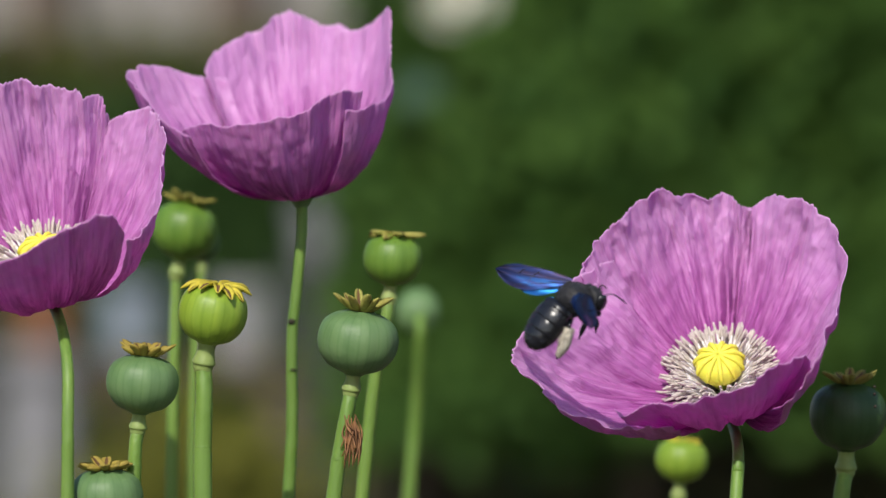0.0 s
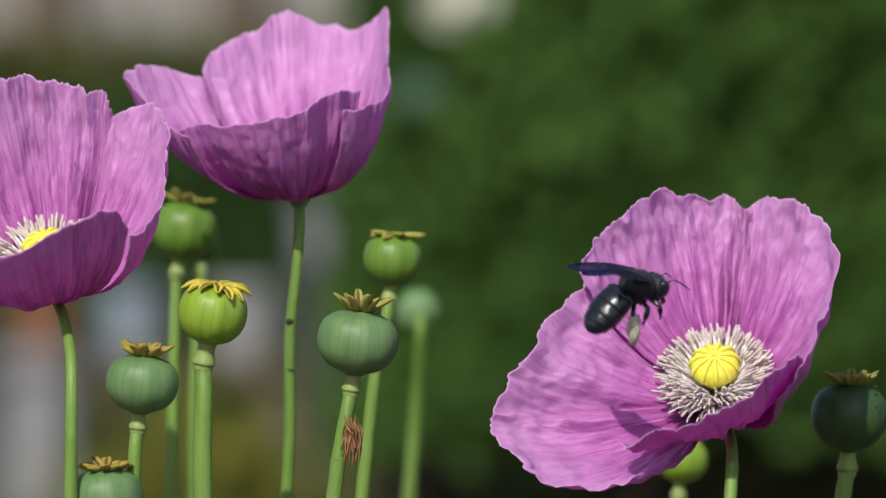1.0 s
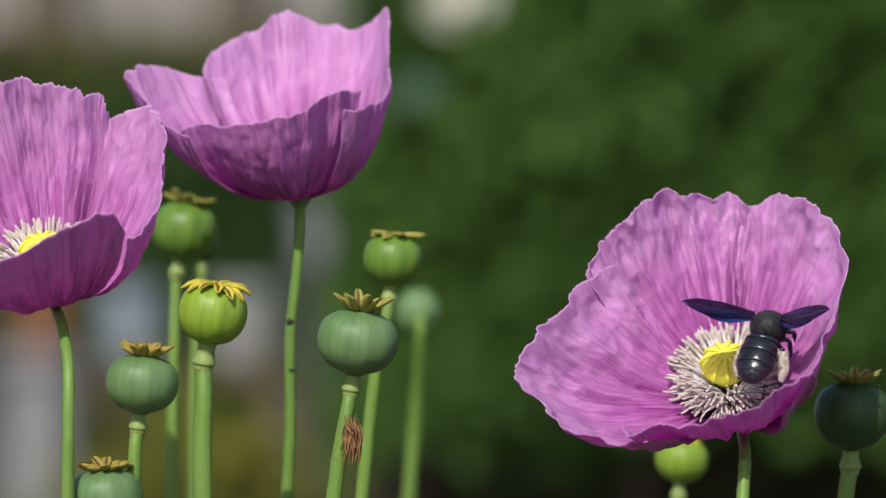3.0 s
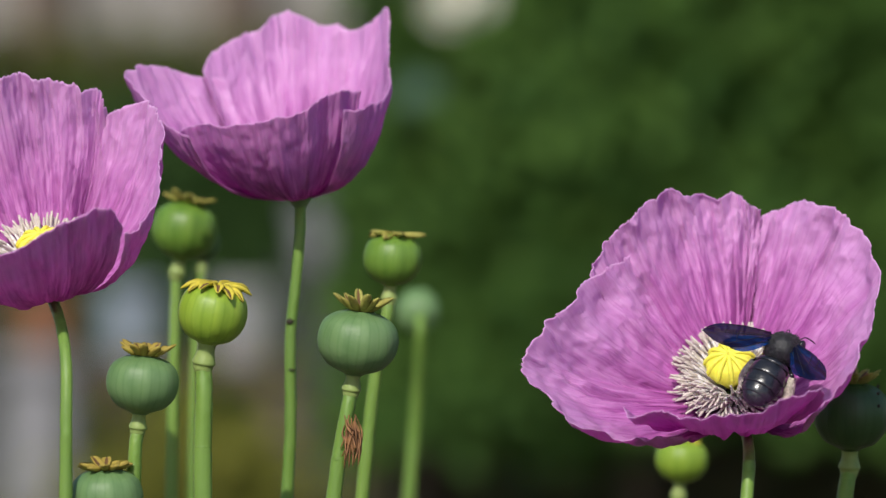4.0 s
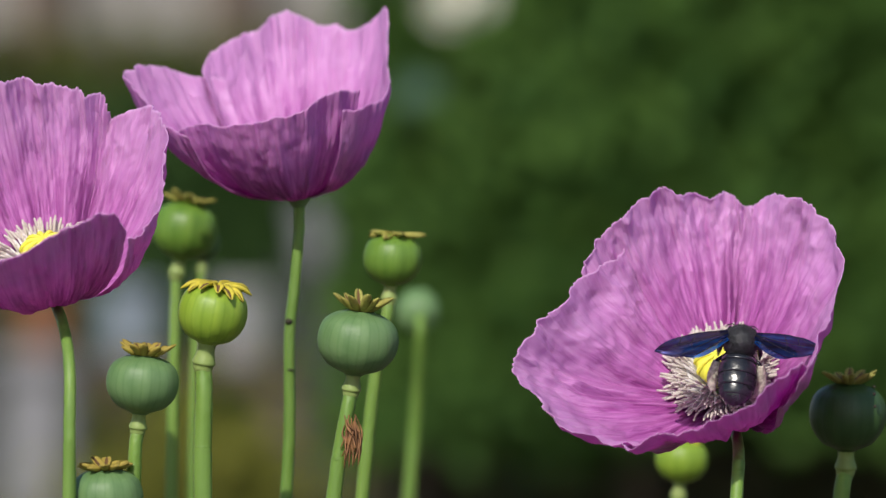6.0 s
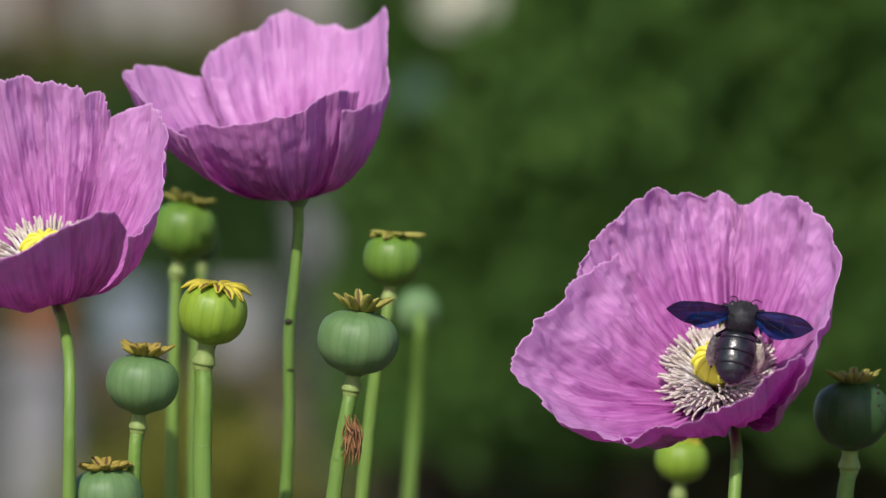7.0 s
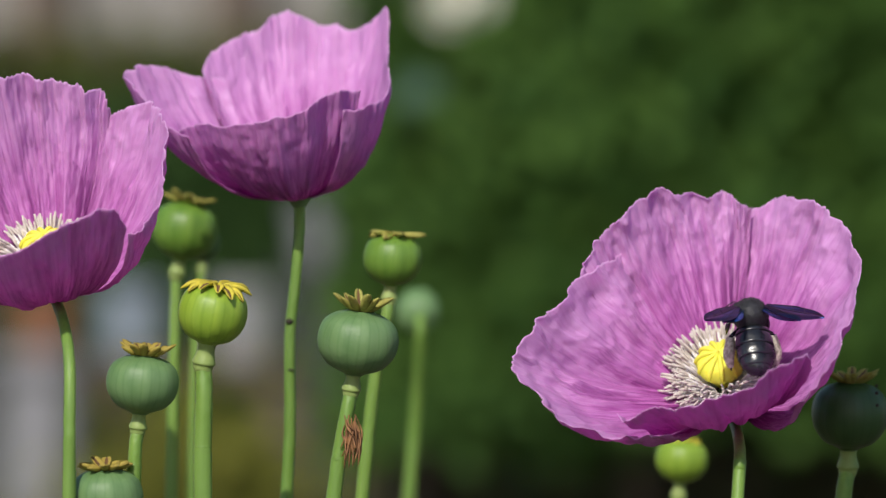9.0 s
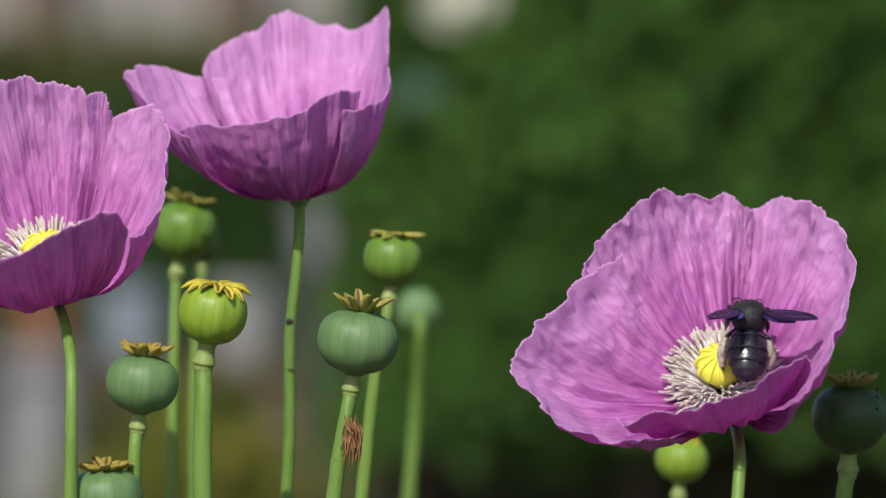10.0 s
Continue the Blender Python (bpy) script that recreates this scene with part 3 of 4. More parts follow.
def bud(label, centre, stem_path):
    """A nodding green bud on a hooked stalk."""
    foot = Vector(stem_path[0])
    root = tagged(empty("poppy_bud", Matrix.Translation(foot)), label, "flower bud")
    bm = bmesh.new()
    R = 6.9 * MM
    lathe(bm, [(0.1 * R, -1.05 * R), (0.6 * R, -0.85 * R), (0.95 * R, -0.3 * R), (1.0 * R, 0.2 * R), (0.72 * R, 0.8 * R), (0.2 * R, 1.1 * R), (0.02 * R, 1.12 * R)], 48, 2, 0.05, 30)
    part("bud_case", bm, POD, root, at=Matrix.Translation(-foot) @ axes(centre, (0.25, 0.2, 0.9)))
    bm = bmesh.new()
    tube(bm, [Vector(q) - foot for q in stem_path], [2.1 * MM, 1.9 * MM, 1.7 * MM, 1.5 * MM], 14, 80, 0.05)
    part("stem", bm, STEM, root)
    return root


bud_1 = bud("blurred pale green poppy bud on a curved stalk", (-0.0081, 0.3000, 0.8300),
    stem_to_ground([(-0.0110, 0.3000, 0.7702), (-0.0089, 0.3000, 0.7961), (-0.0076, 0.2930, 0.8142), (-0.0072, 0.2890, 0.8230), (-0.0072, 0.2905, 0.8272), (-0.0075, 0.2960, 0.8280)]))


BLEMISH = rough_material("dark_blemish", (0.015, 0.012, 0.006), (0.035, 0.028, 0.014), 500, 0.8, 0.3)


def blemish(parent, place, size):
    """A dark scar on the skin of a plant."""
    bm = bmesh.new()
    for v in bmesh.ops.create_uvsphere(bm, u_segments=12, v_segments=8, radius=1.0)["verts"]:
        w = 1 + 0.4 * noise.noise(Vector(v.co) * 2 + Vector(place) * 900)
        v.co = Vector((v.co.x * size[0] * w, v.co.y * size[1], v.co.z * size[2] * w)) * MM
    at = Matrix.Translation(Vector(place) - parent.matrix_basis.translation)
    return part("blemish", bm, BLEMISH, parent, "dark brown scar", at=at)


blemish(flower_m[0], (-0.0412, 0.0433, 0.8306), (1.1, 0.5, 0.7))
blemish(flower_m[0], (-0.0407, 0.0434, 0.8176), (0.9, 0.4, 0.3))
blemish(pods[4], (-0.0597, -0.0332, 0.8330), (0.5, 0.4, 0.3))
for bx, bz in [(0.1132, 0.814), (0.1134, 0.8088), (0.1132, 0.8121)]:
    blemish(pods[7], (bx, 0.0095, bz), (0.45, 0.5, 0.45))


# dried stamens that cling below the capsule
def dried_tuft(place):
    rng = random.Random(4)
    bm = bmesh.new()
    for k in range(60):
        a, z = rng.uniform(0, 360), rng.uniform(-0.2, 1.0)
        x = 1.5 * math.cos(radians(a)) * MM + 0.7 * MM
        y = 1.9 * math.sin(radians(a)) * MM - 1.0 * MM
        ln = rng.uniform(4, 10) * MM
        z0 = z * 4 * MM
        tube(bm, [(x, y, z0), (x * 1.5 + rng.uniform(-1, 1) * MM, y * 1.5, z0 - ln * 0.5), (x * 1.1 + rng.uniform(-1.3, 1.3) * MM, y * 1.6 + rng.uniform(-1, 1) * MM, z0 - ln)], [0.14 * MM, 0.18 * MM, 0.27 * MM, 0.12 * MM], 5, 7)
    ob = part("dried_stamens", bm, DRY, None)
    ob.matrix_basis = Matrix.Translation(place)
    return tagged(ob, "rust-brown withered stamens clinging to a stalk", "dried stamens", kind="stuff")


dried_tuft((-0.0249, 0.0000, 0.8032))

# ---- carpenter bee ----
def bee_material(name, base, rough, spec=0.5, scale=900, sheen=0.0):
    m, n, l, p = material(name)
    a = noise_tex(n, l, stretched(n, l, "Object", (scale, scale, scale)), 1.0, 4)
    r = ramp(n, [(0.35, tuple(c * 0.6 for c in base)), (0.7, tuple(c * 1.5 for c in base))])
    l.new(a.outputs["Fac"], r.inputs["Fac"])
    l.new(r.outputs["Color"], p.inputs["Base Color"])
    p.inputs["Roughness"].default_value = rough
    p.inputs["Specular IOR Level"].default_value = spec
    p.inputs["Sheen Weight"].default_value = sheen
    bumped(n, l, a.outputs["Fac"], 0.5, 0.0003, p)
    return m


def wing_material(name, stops, metal, rough):
    m, n, l, p = material(name)
    fine = noise_tex(n, l, stretched(n, l, "Object", (520, 70, 100)), 1.0, 4)
    r = ramp(n, stops)
    l.new(fine.outputs["Fac"], r.inputs["Fac"])
    l.new(r.outputs["Color"], p.inputs["Base Color"])
    p.inputs["Metallic"].default_value = metal
    p.inputs["Roughness"].default_value = rough
    bumped(n, l, fine.outputs["Fac"], 0.2, 0.0004, p)
    tp = n.new("ShaderNodeBsdfTransparent")
    tp.inputs["Color"].default_value = (0.30, 0.20, 0.30, 1)
    mx = n.new("ShaderNodeMixShader")
    mx.inputs["Fac"].default_value = 0.18
    l.new(p.outputs[0], mx.inputs[1])
    l.new(tp.outputs[0], mx.inputs[2])
    l.new(mx.outputs[0], n["Material Output"].inputs["Surface"])
    return m


BEE_HAIR = bee_material("bee_black_hair", (0.016, 0.016, 0.019), 0.55, 0.3, 1500, 0.06)
BEE_SHELL = bee_material("bee_black_shell", (0.010, 0.011, 0.015), 0.27, 0.55, 480)
BEE_POLLEN = bee_material("bee_leg_pollen", (0.44, 0.40, 0.33), 0.85, 0.2, 1500)
WING = wing_material("wing_membrane", [(0.38, (0.014, 0.008, 0.022)), (0.56, (0.012, 0.026, 0.105)), (0.78, (0.02, 0.15, 0.42))], 0.85, 0.34)
WING_BLUE = wing_material("hindwing_membrane", [(0.34, (0.012, 0.018, 0.080)), (0.52, (0.016, 0.10, 0.36)), (0.74, (0.04, 0.34, 0.62))], 0.9, 0.27)
VEIN = bee_material("wing_vein", (0.010, 0.008, 0.014), 0.5)


def blob(bm, centre, radii, rings=18, sides=26, warp=0.0):
    for v in bmesh.ops.create_uvsphere(bm, u_segments=sides, v_segments=rings, radius=1.0)["verts"]:
        q = Vector(v.co)
        w = 1 + warp * noise.noise(q * 3)
        v.co = Vector((centre[0] + q.x * radii[0] * w, centre[1] + q.y * radii[1] * w, centre[2] + q.z * radii[2] * w)) * MM


def hairs(bm, centre, radii, count, length, rng, keep=lambda q: True):
    made = 0
    while made < count:
        q = Vector((rng.gauss(0, 1), rng.gauss(0, 1), rng.gauss(0, 1))).normalized()
        if not keep(q):
            continue
        made += 1
        base = Vector((centre[0] + q.x * radii[0], centre[1] + q.y * radii[1], centre[2] + q.z * radii[2]))
        d = (q + Vector((rng.uniform(-.5, .3), rng.uniform(-.4, .4), rng.uniform(-.4, .4)))).normalized()
        side = d.orthogonal().normalized() * 0.07
        t = base + d * length * rng.uniform(0.6, 1.2)
        o = d.cross(side)
        a, b, c, e = [bm.verts.new(x * MM) for x in (base + side, base - side * 0.5 + o, base - side * 0.5 - o, t)]
        bm.faces.new((a, b, e)), bm.faces.new((b, c, e)), bm.faces.new((c, a, e))


def wing_blade(length, width, veins, side):
    """A thin veined blade from the hinge outwards along y, chord along x."""
    bm = bmesh.new()
    nu, nw = 26, 10
    grid = []
    for i in range(nu + 1):
        u = i / nu
        tip = max(0, (u - 0.62) / 0.38)
        lead = width * (0.15 + 0.08 * math.sin(math.pi * u) - 0.36 * tip ** 2.6)
        trail = -width * (0.16 + 0.70 * math.sin(math.pi * 0.5 * min(1, u / 0.62)) ** 1.3) * (1 - 0.72 * tip ** 2.2)
        row = []
        for j in range(nw + 1):
            w = j / nw
            x = lead + (trail - lead) * w
            z = 0.35 * math.sin(w * 9 + u * 3) * (0.3 + u) * 0.35 - 1.1 * u * u
            row.append(bm.verts.new((x * MM, side * u * length * MM, z * MM)))
        grid.append(row)
    for i in range(nu):
        for j in range(nw):
            bm.faces.new((grid[i][j], grid[i + 1][j], grid[i + 1][j + 1], grid[i][j + 1]))
    for vn in veins:
        path = []
        for u, w in vn:
            i, j = int(u * nu), int(w * nw)
            path.append(Vector(grid[i][j].co) + Vector((0, 0, 0.05 * MM)))
        tube(bm, path, [0.11 * MM, 0.06 * MM], 5, 10, mat=1)
    return bm


def bee():
    rng = random.Random(11)
    root = tagged(empty("carpenter_bee", Matrix()), "large shiny black carpenter bee with blue-violet wings, dusted with pollen", "bee")
    bm = bmesh.new()
    blob(bm, (0, 0, 0), (4.0, 4.1, 3.7), 20, 28, 0.05)
    hairs(bm, (0, 0, 0), (3.95, 4.05, 3.65), 2200, 0.6, rng, lambda q: q.z < 0.93)
    part("thorax", bm, BEE_HAIR, root, "furry black thorax")
    bm = bmesh.new()
    blob(bm, (0, 0, 0), (2.3, 3.3, 2.9), 18, 26, 0.04)
    hairs(bm, (0, 0, 0), (2.25, 3.25, 2.85), 600, 0.6, rng)
    head = part("head", bm, BEE_HAIR, root, "round black head", at=pose(3.6 * MM, 0, -2.8 * MM, 0, 35, 0))
    for s in (-1, 1):
        bm = bmesh.new()
        blob(bm, (0.5, s * 2.75, 0.4), (1.5, 0.95, 2.1))
        part("eye", bm, BEE_SHELL, head, "glossy dark eye")
        bm = bmesh.new()
        tube(bm, [Vector(q) * MM for q in ((1.8, s * 0.9, 0.8), (3.4, s * 2.0, 2.2), (5.4, s * 3.0, 1.6), (7.2, s * 3.8, 0.6))], [0.15 * MM, 0.14 * MM, 0.18 * MM, 0.13 * MM], 7, 20)
        part("antenna", bm, BEE_SHELL, head)
        bm = bmesh.new()
        tube(bm, [Vector(q) * MM for q in ((1.6, s * 1.5, -2.2), (2.4, s * 1.3, -3.3), (2.5, s * 0.2, -4.2))], [0.6 * MM, 0.55 * MM, 0.15 * MM], 8, 8)
        part("mandible", bm, BEE_SHELL, head)
    # abdomen: a core under six overlapping plates, each widest at its hind edge
    stops = [(0.0, 1.6), (0.6, 3.6), (2.5, 4.3), (5.4, 4.5), (8.1, 4.2), (10.3, 3.4), (11.9, 1.95), (12.6, 0.3)]
    sides = 34

    def hoop(bm, x, r):
        ring = []
        for k in range(sides):
            a = 2 * math.pi * k / sides
            w = r * (1 + 0.035 * noise.noise(Vector((x * 0.9, math.cos(a) * 3, math.sin(a) * 3))))
            ring.append(bm.verts.new((-x * MM, w * math.cos(a) * MM, w * 0.77 * math.sin(a) * MM)))
        return ring

    def skin(bm, loops):
        for a, b in zip(loops, loops[1:]):
            for k in range(sides):
                bm.faces.new((a[k], a[(k + 1) % sides], b[(k + 1) % sides], b[k]))
        bm.faces.new(loops[0][::-1]), bm.faces.new(loops[-1])

    bm = bmesh.new()
    skin(bm, [hoop(bm, spline(stops, i / 30)[0], spline(stops, i / 30)[1] * 0.92) for i in range(31)])
    hairs(bm, (-6.3, 0, 0), (6.1, 4.35, 3.3), 700, 0.6, rng, lambda q: abs(q.y) > 0.6 or q.x < -0.8)
    abdomen = part("abdomen", bm, BEE_SHELL, root, "glossy banded black abdomen", at=pose(-3.2 * MM, 0, -0.4 * MM))
    cuts = [0.02, 0.24, 0.41, 0.57, 0.72, 0.86, 0.985]
    for u0, u1 in zip(cuts, cuts[1:]):
        bm = bmesh.new()
        loops = []
        for i in range(9):
            u = u0 - 0.02 * (u0 > 0.1) + (u1 - u0 + 0.02 * (u0 > 0.1)) * i / 8
            x, r = spline(stops, u)
            loops.append(hoop(bm, x, r * (0.925 + 0.095 * math.sin(math.pi * 0.5 * i / 8))))
        x, r = spline(stops, u1)
        loops.append(hoop(bm, x + 0.10, r * 0.98))
        loops.append(hoop(bm, x + 0.02, r * 0.90))
        skin(bm, loops)
        part("tergite", bm, BEE_SHELL, abdomen)
    # legs
    hind_legs = []
    for s in (-1, 1):
        for name, x, hip, knee, ankle, toe, thick in (
                ("front_leg", 2.6, (0, 2.2, -2.8), (1.0, 4.6, -3.8), (1.4, 4.4, -5.8), (1.8, 4.0, -7.4), 0.5),
                ("middle_leg", 0.2, (0, 2.6, -3.0), (0.2, 4.6, -3.8), (-0.8, 4.9, -6.2), (-1.2, 4.9, -7.6), 0.5),
                ("hind_leg", -2.2, (0, 2.6, -2.8), (-2.2, 5.0, -1.8), (-6.4, 5.7, -4.2), (-9.2, 5.2, -5.8), 0.5)):
            bm = bmesh.new()
            q = [Vector((x + c[0], s * c[1], c[2])) * MM for c in (hip, knee, ankle, toe)]
            tube(bm, q[:2], [thick * 1.2 * MM, thick * MM], 8, 6)
            tube(bm, q[1:3], [thick * MM, thick * 1.3 * MM, thick * MM], 8, 8)
            tube(bm, q[2:], [thick * 0.7 * MM, thick * 0.4 * MM], 7, 8, 0.3)
            leg = part(name, bm, BEE_SHELL, root)
            if name == "hind_leg":
                hind_legs.append((leg, q[0]))
                bm = bmesh.new()
                mid = (q[1] + q[2]) / 2 / MM
                tube(bm, [q[1].lerp(q[2], 0.05), q[1].lerp(q[2], 0.5) + Vector((0, 0, -0.2 * MM)), q[2], q[2].lerp(q[3], 0.8)], [0.9 * MM, 1.35 * MM, 1.3 * MM, 0.7 * MM], 12, 16)
                hairs(bm, mid, (2.4, 0.8, 1.3), 380, 0.5, rng)
                part("pollen_brush", bm, BEE_POLLEN, leg, "cream pollen-dusted hairs")
    # wings
    wings = []
    for s in (1, -1):
        bm = wing_blade(18.4, 5.4, [[(0, 0), (0.5, 0), (0.95, 0.1)], [(0.02, 0.4), (0.4, 0.4), (0.8, 0.4)], [(0.02, 0.5), (0.4, 0.75), (0.7, 0.9)], [(0.45, 0.1), (0.5, 0.4), (0.55, 0.8)], [(0.65, 0.1), (0.7, 0.4)]], s)
        w = part("forewing", bm, [WING, VEIN], root, "blue-violet iridescent wing", at=pose(1.0 * MM, s * 3.2 * MM, 2.6 * MM))
        bm = wing_blade(12.6, 3.6, [[(0, 0), (0.5, 0), (0.95, 0.1)], [(0.05, 0.5), (0.6, 0.6)]], s)
        part("hindwing", bm, [WING_BLUE, VEIN], w, "bright blue glinting hindwing", at=pose(-1.5 * MM, s * 0.4 * MM, -0.35 * MM, 0, 0, s * 4))
        wings.append(w)
    return root, head, abdomen, wings, hind_legs


bee_root, bee_head, bee_abdomen, bee_wings, bee_hind_legs = bee()
bee_root.scale = (1.1, 1.1, 1.1)

# ---- garden behind ----
SOIL = rough_material("soil", (0.030, 0.022, 0.015), (0.085, 0.062, 0.040), 9, 0.95, 0.6)
WALL = rough_material("wall_plaster", (0.20, 0.188, 0.175), (0.27, 0.252, 0.235), 3, 0.9, 0.2)
TIMBER = rough_material("brown_timber", (0.085, 0.058, 0.042), (0.14, 0.10, 0.075), 6, 0.7, 0.3)
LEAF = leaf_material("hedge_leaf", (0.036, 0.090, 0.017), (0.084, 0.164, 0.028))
# darker copy of the hedge leaf, with the back hedges' shade in its colour
LEAF_SHADED = leaf_material("hedge_leaf_shaded", (0.022, 0.056, 0.014), (0.048, 0.100, 0.022))
LEAF_BROWN = leaf_material("brown_olive_leaf", (0.056, 0.066, 0.014), (0.11, 0.12, 0.026))
# brown leaf colour that stands in for shade low on the hedge
LEAF_FOOT = leaf_material("shaded_hedge_base", (0.068, 0.066, 0.035), (0.12, 0.115, 0.062))
LEAF_OLIVE = leaf_material("olive_leaf", (0.11, 0.12, 0.018), (0.21, 0.21, 0.034))
BARK = rough_material("bark", (0.05, 0.035, 0.025), (0.12, 0.085, 0.06), 30, 0.9, 0.6)

bm = bmesh.new()
bmesh.ops.create_grid(bm, x_segments=60, y_segments=60, size=1.0)
for v in bm.verts:
    v.co = Vector((math.copysign(abs(v.co.x) ** 3, v.co.x) * 400, math.copysign(abs(v.co.y) ** 3, v.co.y) * 400, 0))
    v.co.z = 0.012 * noise.noise(v.co * 0.7) - 0.012
ground = part("ground", bm, SOIL)
tagged(ground, "bare brown garden soil", "ground", kind="structure")


def leaves(count, inside, size, seed, hang=0.3):
    """Many small folded leaves spread through a region."""
    rng = np.random.default_rng(seed)
    verts, faces = [], []
    got = 0
    while got < count:
        q, nrm = inside(rng)
        if q is None:
            continue
        d = rng.normal(size=3)
        d[2] -= hang
        d /= np.linalg.norm(d)
        s = np.cross(d, nrm + rng.normal(size=3) * 0.5)
        s /= np.linalg.norm(s) + 1e-9
        n2 = np.cross(s, d)
        ln = size * rng.uniform(0.6, 1.3)
        w = ln * 0.30
        b = len(verts)
        verts += [q, q + d * ln * 0.45 + s * w + n2 * w * 0.4, q + d * ln, q + d * ln * 0.45 - s * w + n2 * w * 0.4]
        faces += [(b, b + 1, b + 2), (b, b + 2, b + 3)]
        got += 1
    me = bpy.data.meshes.new("foliage")
    me.from_pydata([tuple(v) for v in verts], [], faces)
    return me


def shrub(name, label, centre, size, count, leaf, mat, seed, category="shrub"):
    """A shrub: woody stems from the ground and a crown of leaves in uneven clumps."""
    rnd = random.Random(seed)
    root = tagged(empty(name, Matrix.Translation((centre[0], centre[1], 0))), label, category)
    clumps = []
    for k in range(int(16 + 10 * size[0])):
        clumps.append((Vector((rnd.uniform(-1, 1) * size[0], rnd.uniform(-1, 1) * size[1], rnd.uniform(0.12, 1.0) * size[2])), rnd.uniform(0.16, 0.34)))

    def inside(rng):
        c, r = clumps[rng.integers(len(clumps))]
        d = rng.normal(size=3)
        d /= np.linalg.norm(d)
        q = np.array(c) + d * r * rng.uniform(0.55, 1.0) ** 0.5
        if q[2] < 0.02:
            return None, None
        return q, d

    me = leaves(count, inside, leaf, seed)
    me.materials.append(mat)
    ob = new("foliage", me)
    ob.parent = root
    bm = bmesh.new()
    for c, r in clumps[::2]:
        b = Vector((c.x * 0.35, c.y * 0.3, 0))
        tube(bm, [b, b.lerp(c, 0.5) + Vector((0, 0, 0.08)), c], [0.014, 0.008, 0.003], 6, 8)
    part("branch_frame", bm, BARK, root)
    return root


def clipped_hedge(label, x0, x1, y, z, count, leaf, mat, seed, lump, low=0.0, holes=0.25):
    """A tall hedge: its face of leaves swells and sinks in clumps round woody stems."""
    root = tagged(empty("hedge", Matrix.Translation((x0, y, 0))), label, "hedge")

    def inside(rng):
        x, h = rng.uniform(0, x1 - x0), low + rng.uniform(0.0, 1.0) * (z - low)
        edge = 0.10 * noise.noise(Vector((h * 4, seed, 0)))
        if h < low + 0.10 * noise.noise(Vector((x * 4, seed, 8))) + 0.05 * (low > 0):
            return None, None
        if x < edge or h > z * (0.94 + (0.12 if z > 2 else 0.02) * noise.noise(Vector((x * 3, seed, 4)))):
            return None, None
        d = lump * noise.noise(Vector((x * 3.2, h * 2.4, seed))) + lump * 0.25 * noise.noise(Vector((x * 8, h * 8, seed + 5)))
        if rng.uniform() < holes * (noise.noise(Vector((x * 5, h * 5, seed + 9))) > 0.05):
            return None, None
        return np.array((x, d + abs(rng.normal()) * 0.10, h)), np.array((0.0, -1.0, 0.35))

    me = leaves(count, inside, leaf, seed)
    me.materials.append(mat)
    ob = new("foliage", me)
    ob.parent = root
    rnd = random.Random(seed)
    for k in range(int((x1 - x0) / 0.22)):
        bm = bmesh.new()
        x = 0.1 + k * 0.22 + rnd.uniform(-0.05, 0.05)
        tube(bm, [(x, 0.22, 0), (x + rnd.uniform(-.06, .06), 0.2, z * 0.5), (x + rnd.uniform(-.1, .1), 0.22, z * 0.9)], [0.018, 0.012, 0.005], 7, 8)
        part("trunk", bm, BARK, root)
    return root


clipped_hedge("dense green leafy hedge in dappled sun", -0.10, 1.8, 3.3, 2.0, 70000, 0.032, LEAF, 21, 0.16, 0.62, 0.3)
# brown strip of leaves added where the hedge's base lies in shade
clipped_hedge("brown foot of the hedge, standing in for shade at its base", -0.08, 2.6, 3.5, 0.74, 14000, 0.045, LEAF_FOOT, 31, 0.12)
clipped_hedge("tall hedge behind, its green darkened in colour for shade", -0.07, 5.0, 4.6, 3.4, 46000, 0.085, LEAF_SHADED, 22, 0.2)
clipped_hedge("high dark green hedge at the end of the garden", 0.05, 6.0, 5.6, 4.0, 34000, 0.13, LEAF_SHADED, 27, 0.2)
clipped_hedge("low olive-brown hedge in front of the wall", -1.75, -0.10, 11.0, 1.46, 9000, 0.07, LEAF_BROWN, 23, 0.12)
clipped_hedge("clipped hedge, its green darkened in colour for shade", -1.35, 0.0, 9.2, 1.24, 11000, 0.07, LEAF_SHADED, 25, 0.12)
shrub("shrub", "low yellow-green leafy shrub by the path", (-0.36, 6.2), (0.14, 0.12, 0.42), 3000, 0.05, LEAF_OLIVE, 24)

# house wall with posts, far off
def box(bm, lo, hi, bevel=0.0):
    r = bmesh.ops.create_cube(bm, size=1.0)["verts"]
    for v in r:
        v.co = Vector([lo[i] if v.co[i] < 0 else hi[i] for i in range(3)])
    if bevel:
        bmesh.ops.bevel(bm, geom=[e for e in bm.edges if e.verts[0] in r], offset=bevel, segments=2, affect="EDGES")


bm = bmesh.new()
box(bm, (-4.5, 12.0, 0), (-0.1, 12.3, 3.2), 0.01)
wall = part("wall_north", bm, WALL, None, smooth=False)
tagged(wall, "weathered grey-beige plastered garden wall", "wall", kind="structure")


def post(x, z):
    root = tagged(empty("timber_post", Matrix.Translation((x, 11.9, 0))), "brown timber post against the plastered wall", "post", "posts along the wall")
    bm = bmesh.new()
    box(bm, (-0.06, -0.06, 0), (0.06, 0.06, z), 0.006)
    part("post", bm, TIMBER, root, smooth=False)
    bm = bmesh.new()
    box(bm, (-0.075, -0.075, z), (0.075, 0.075, z + 0.03), 0.006)
    part("cap", bm, TIMBER, root, smooth=False)
    return root


post(-1.05, 2.4)
post(-0.55, 2.4)

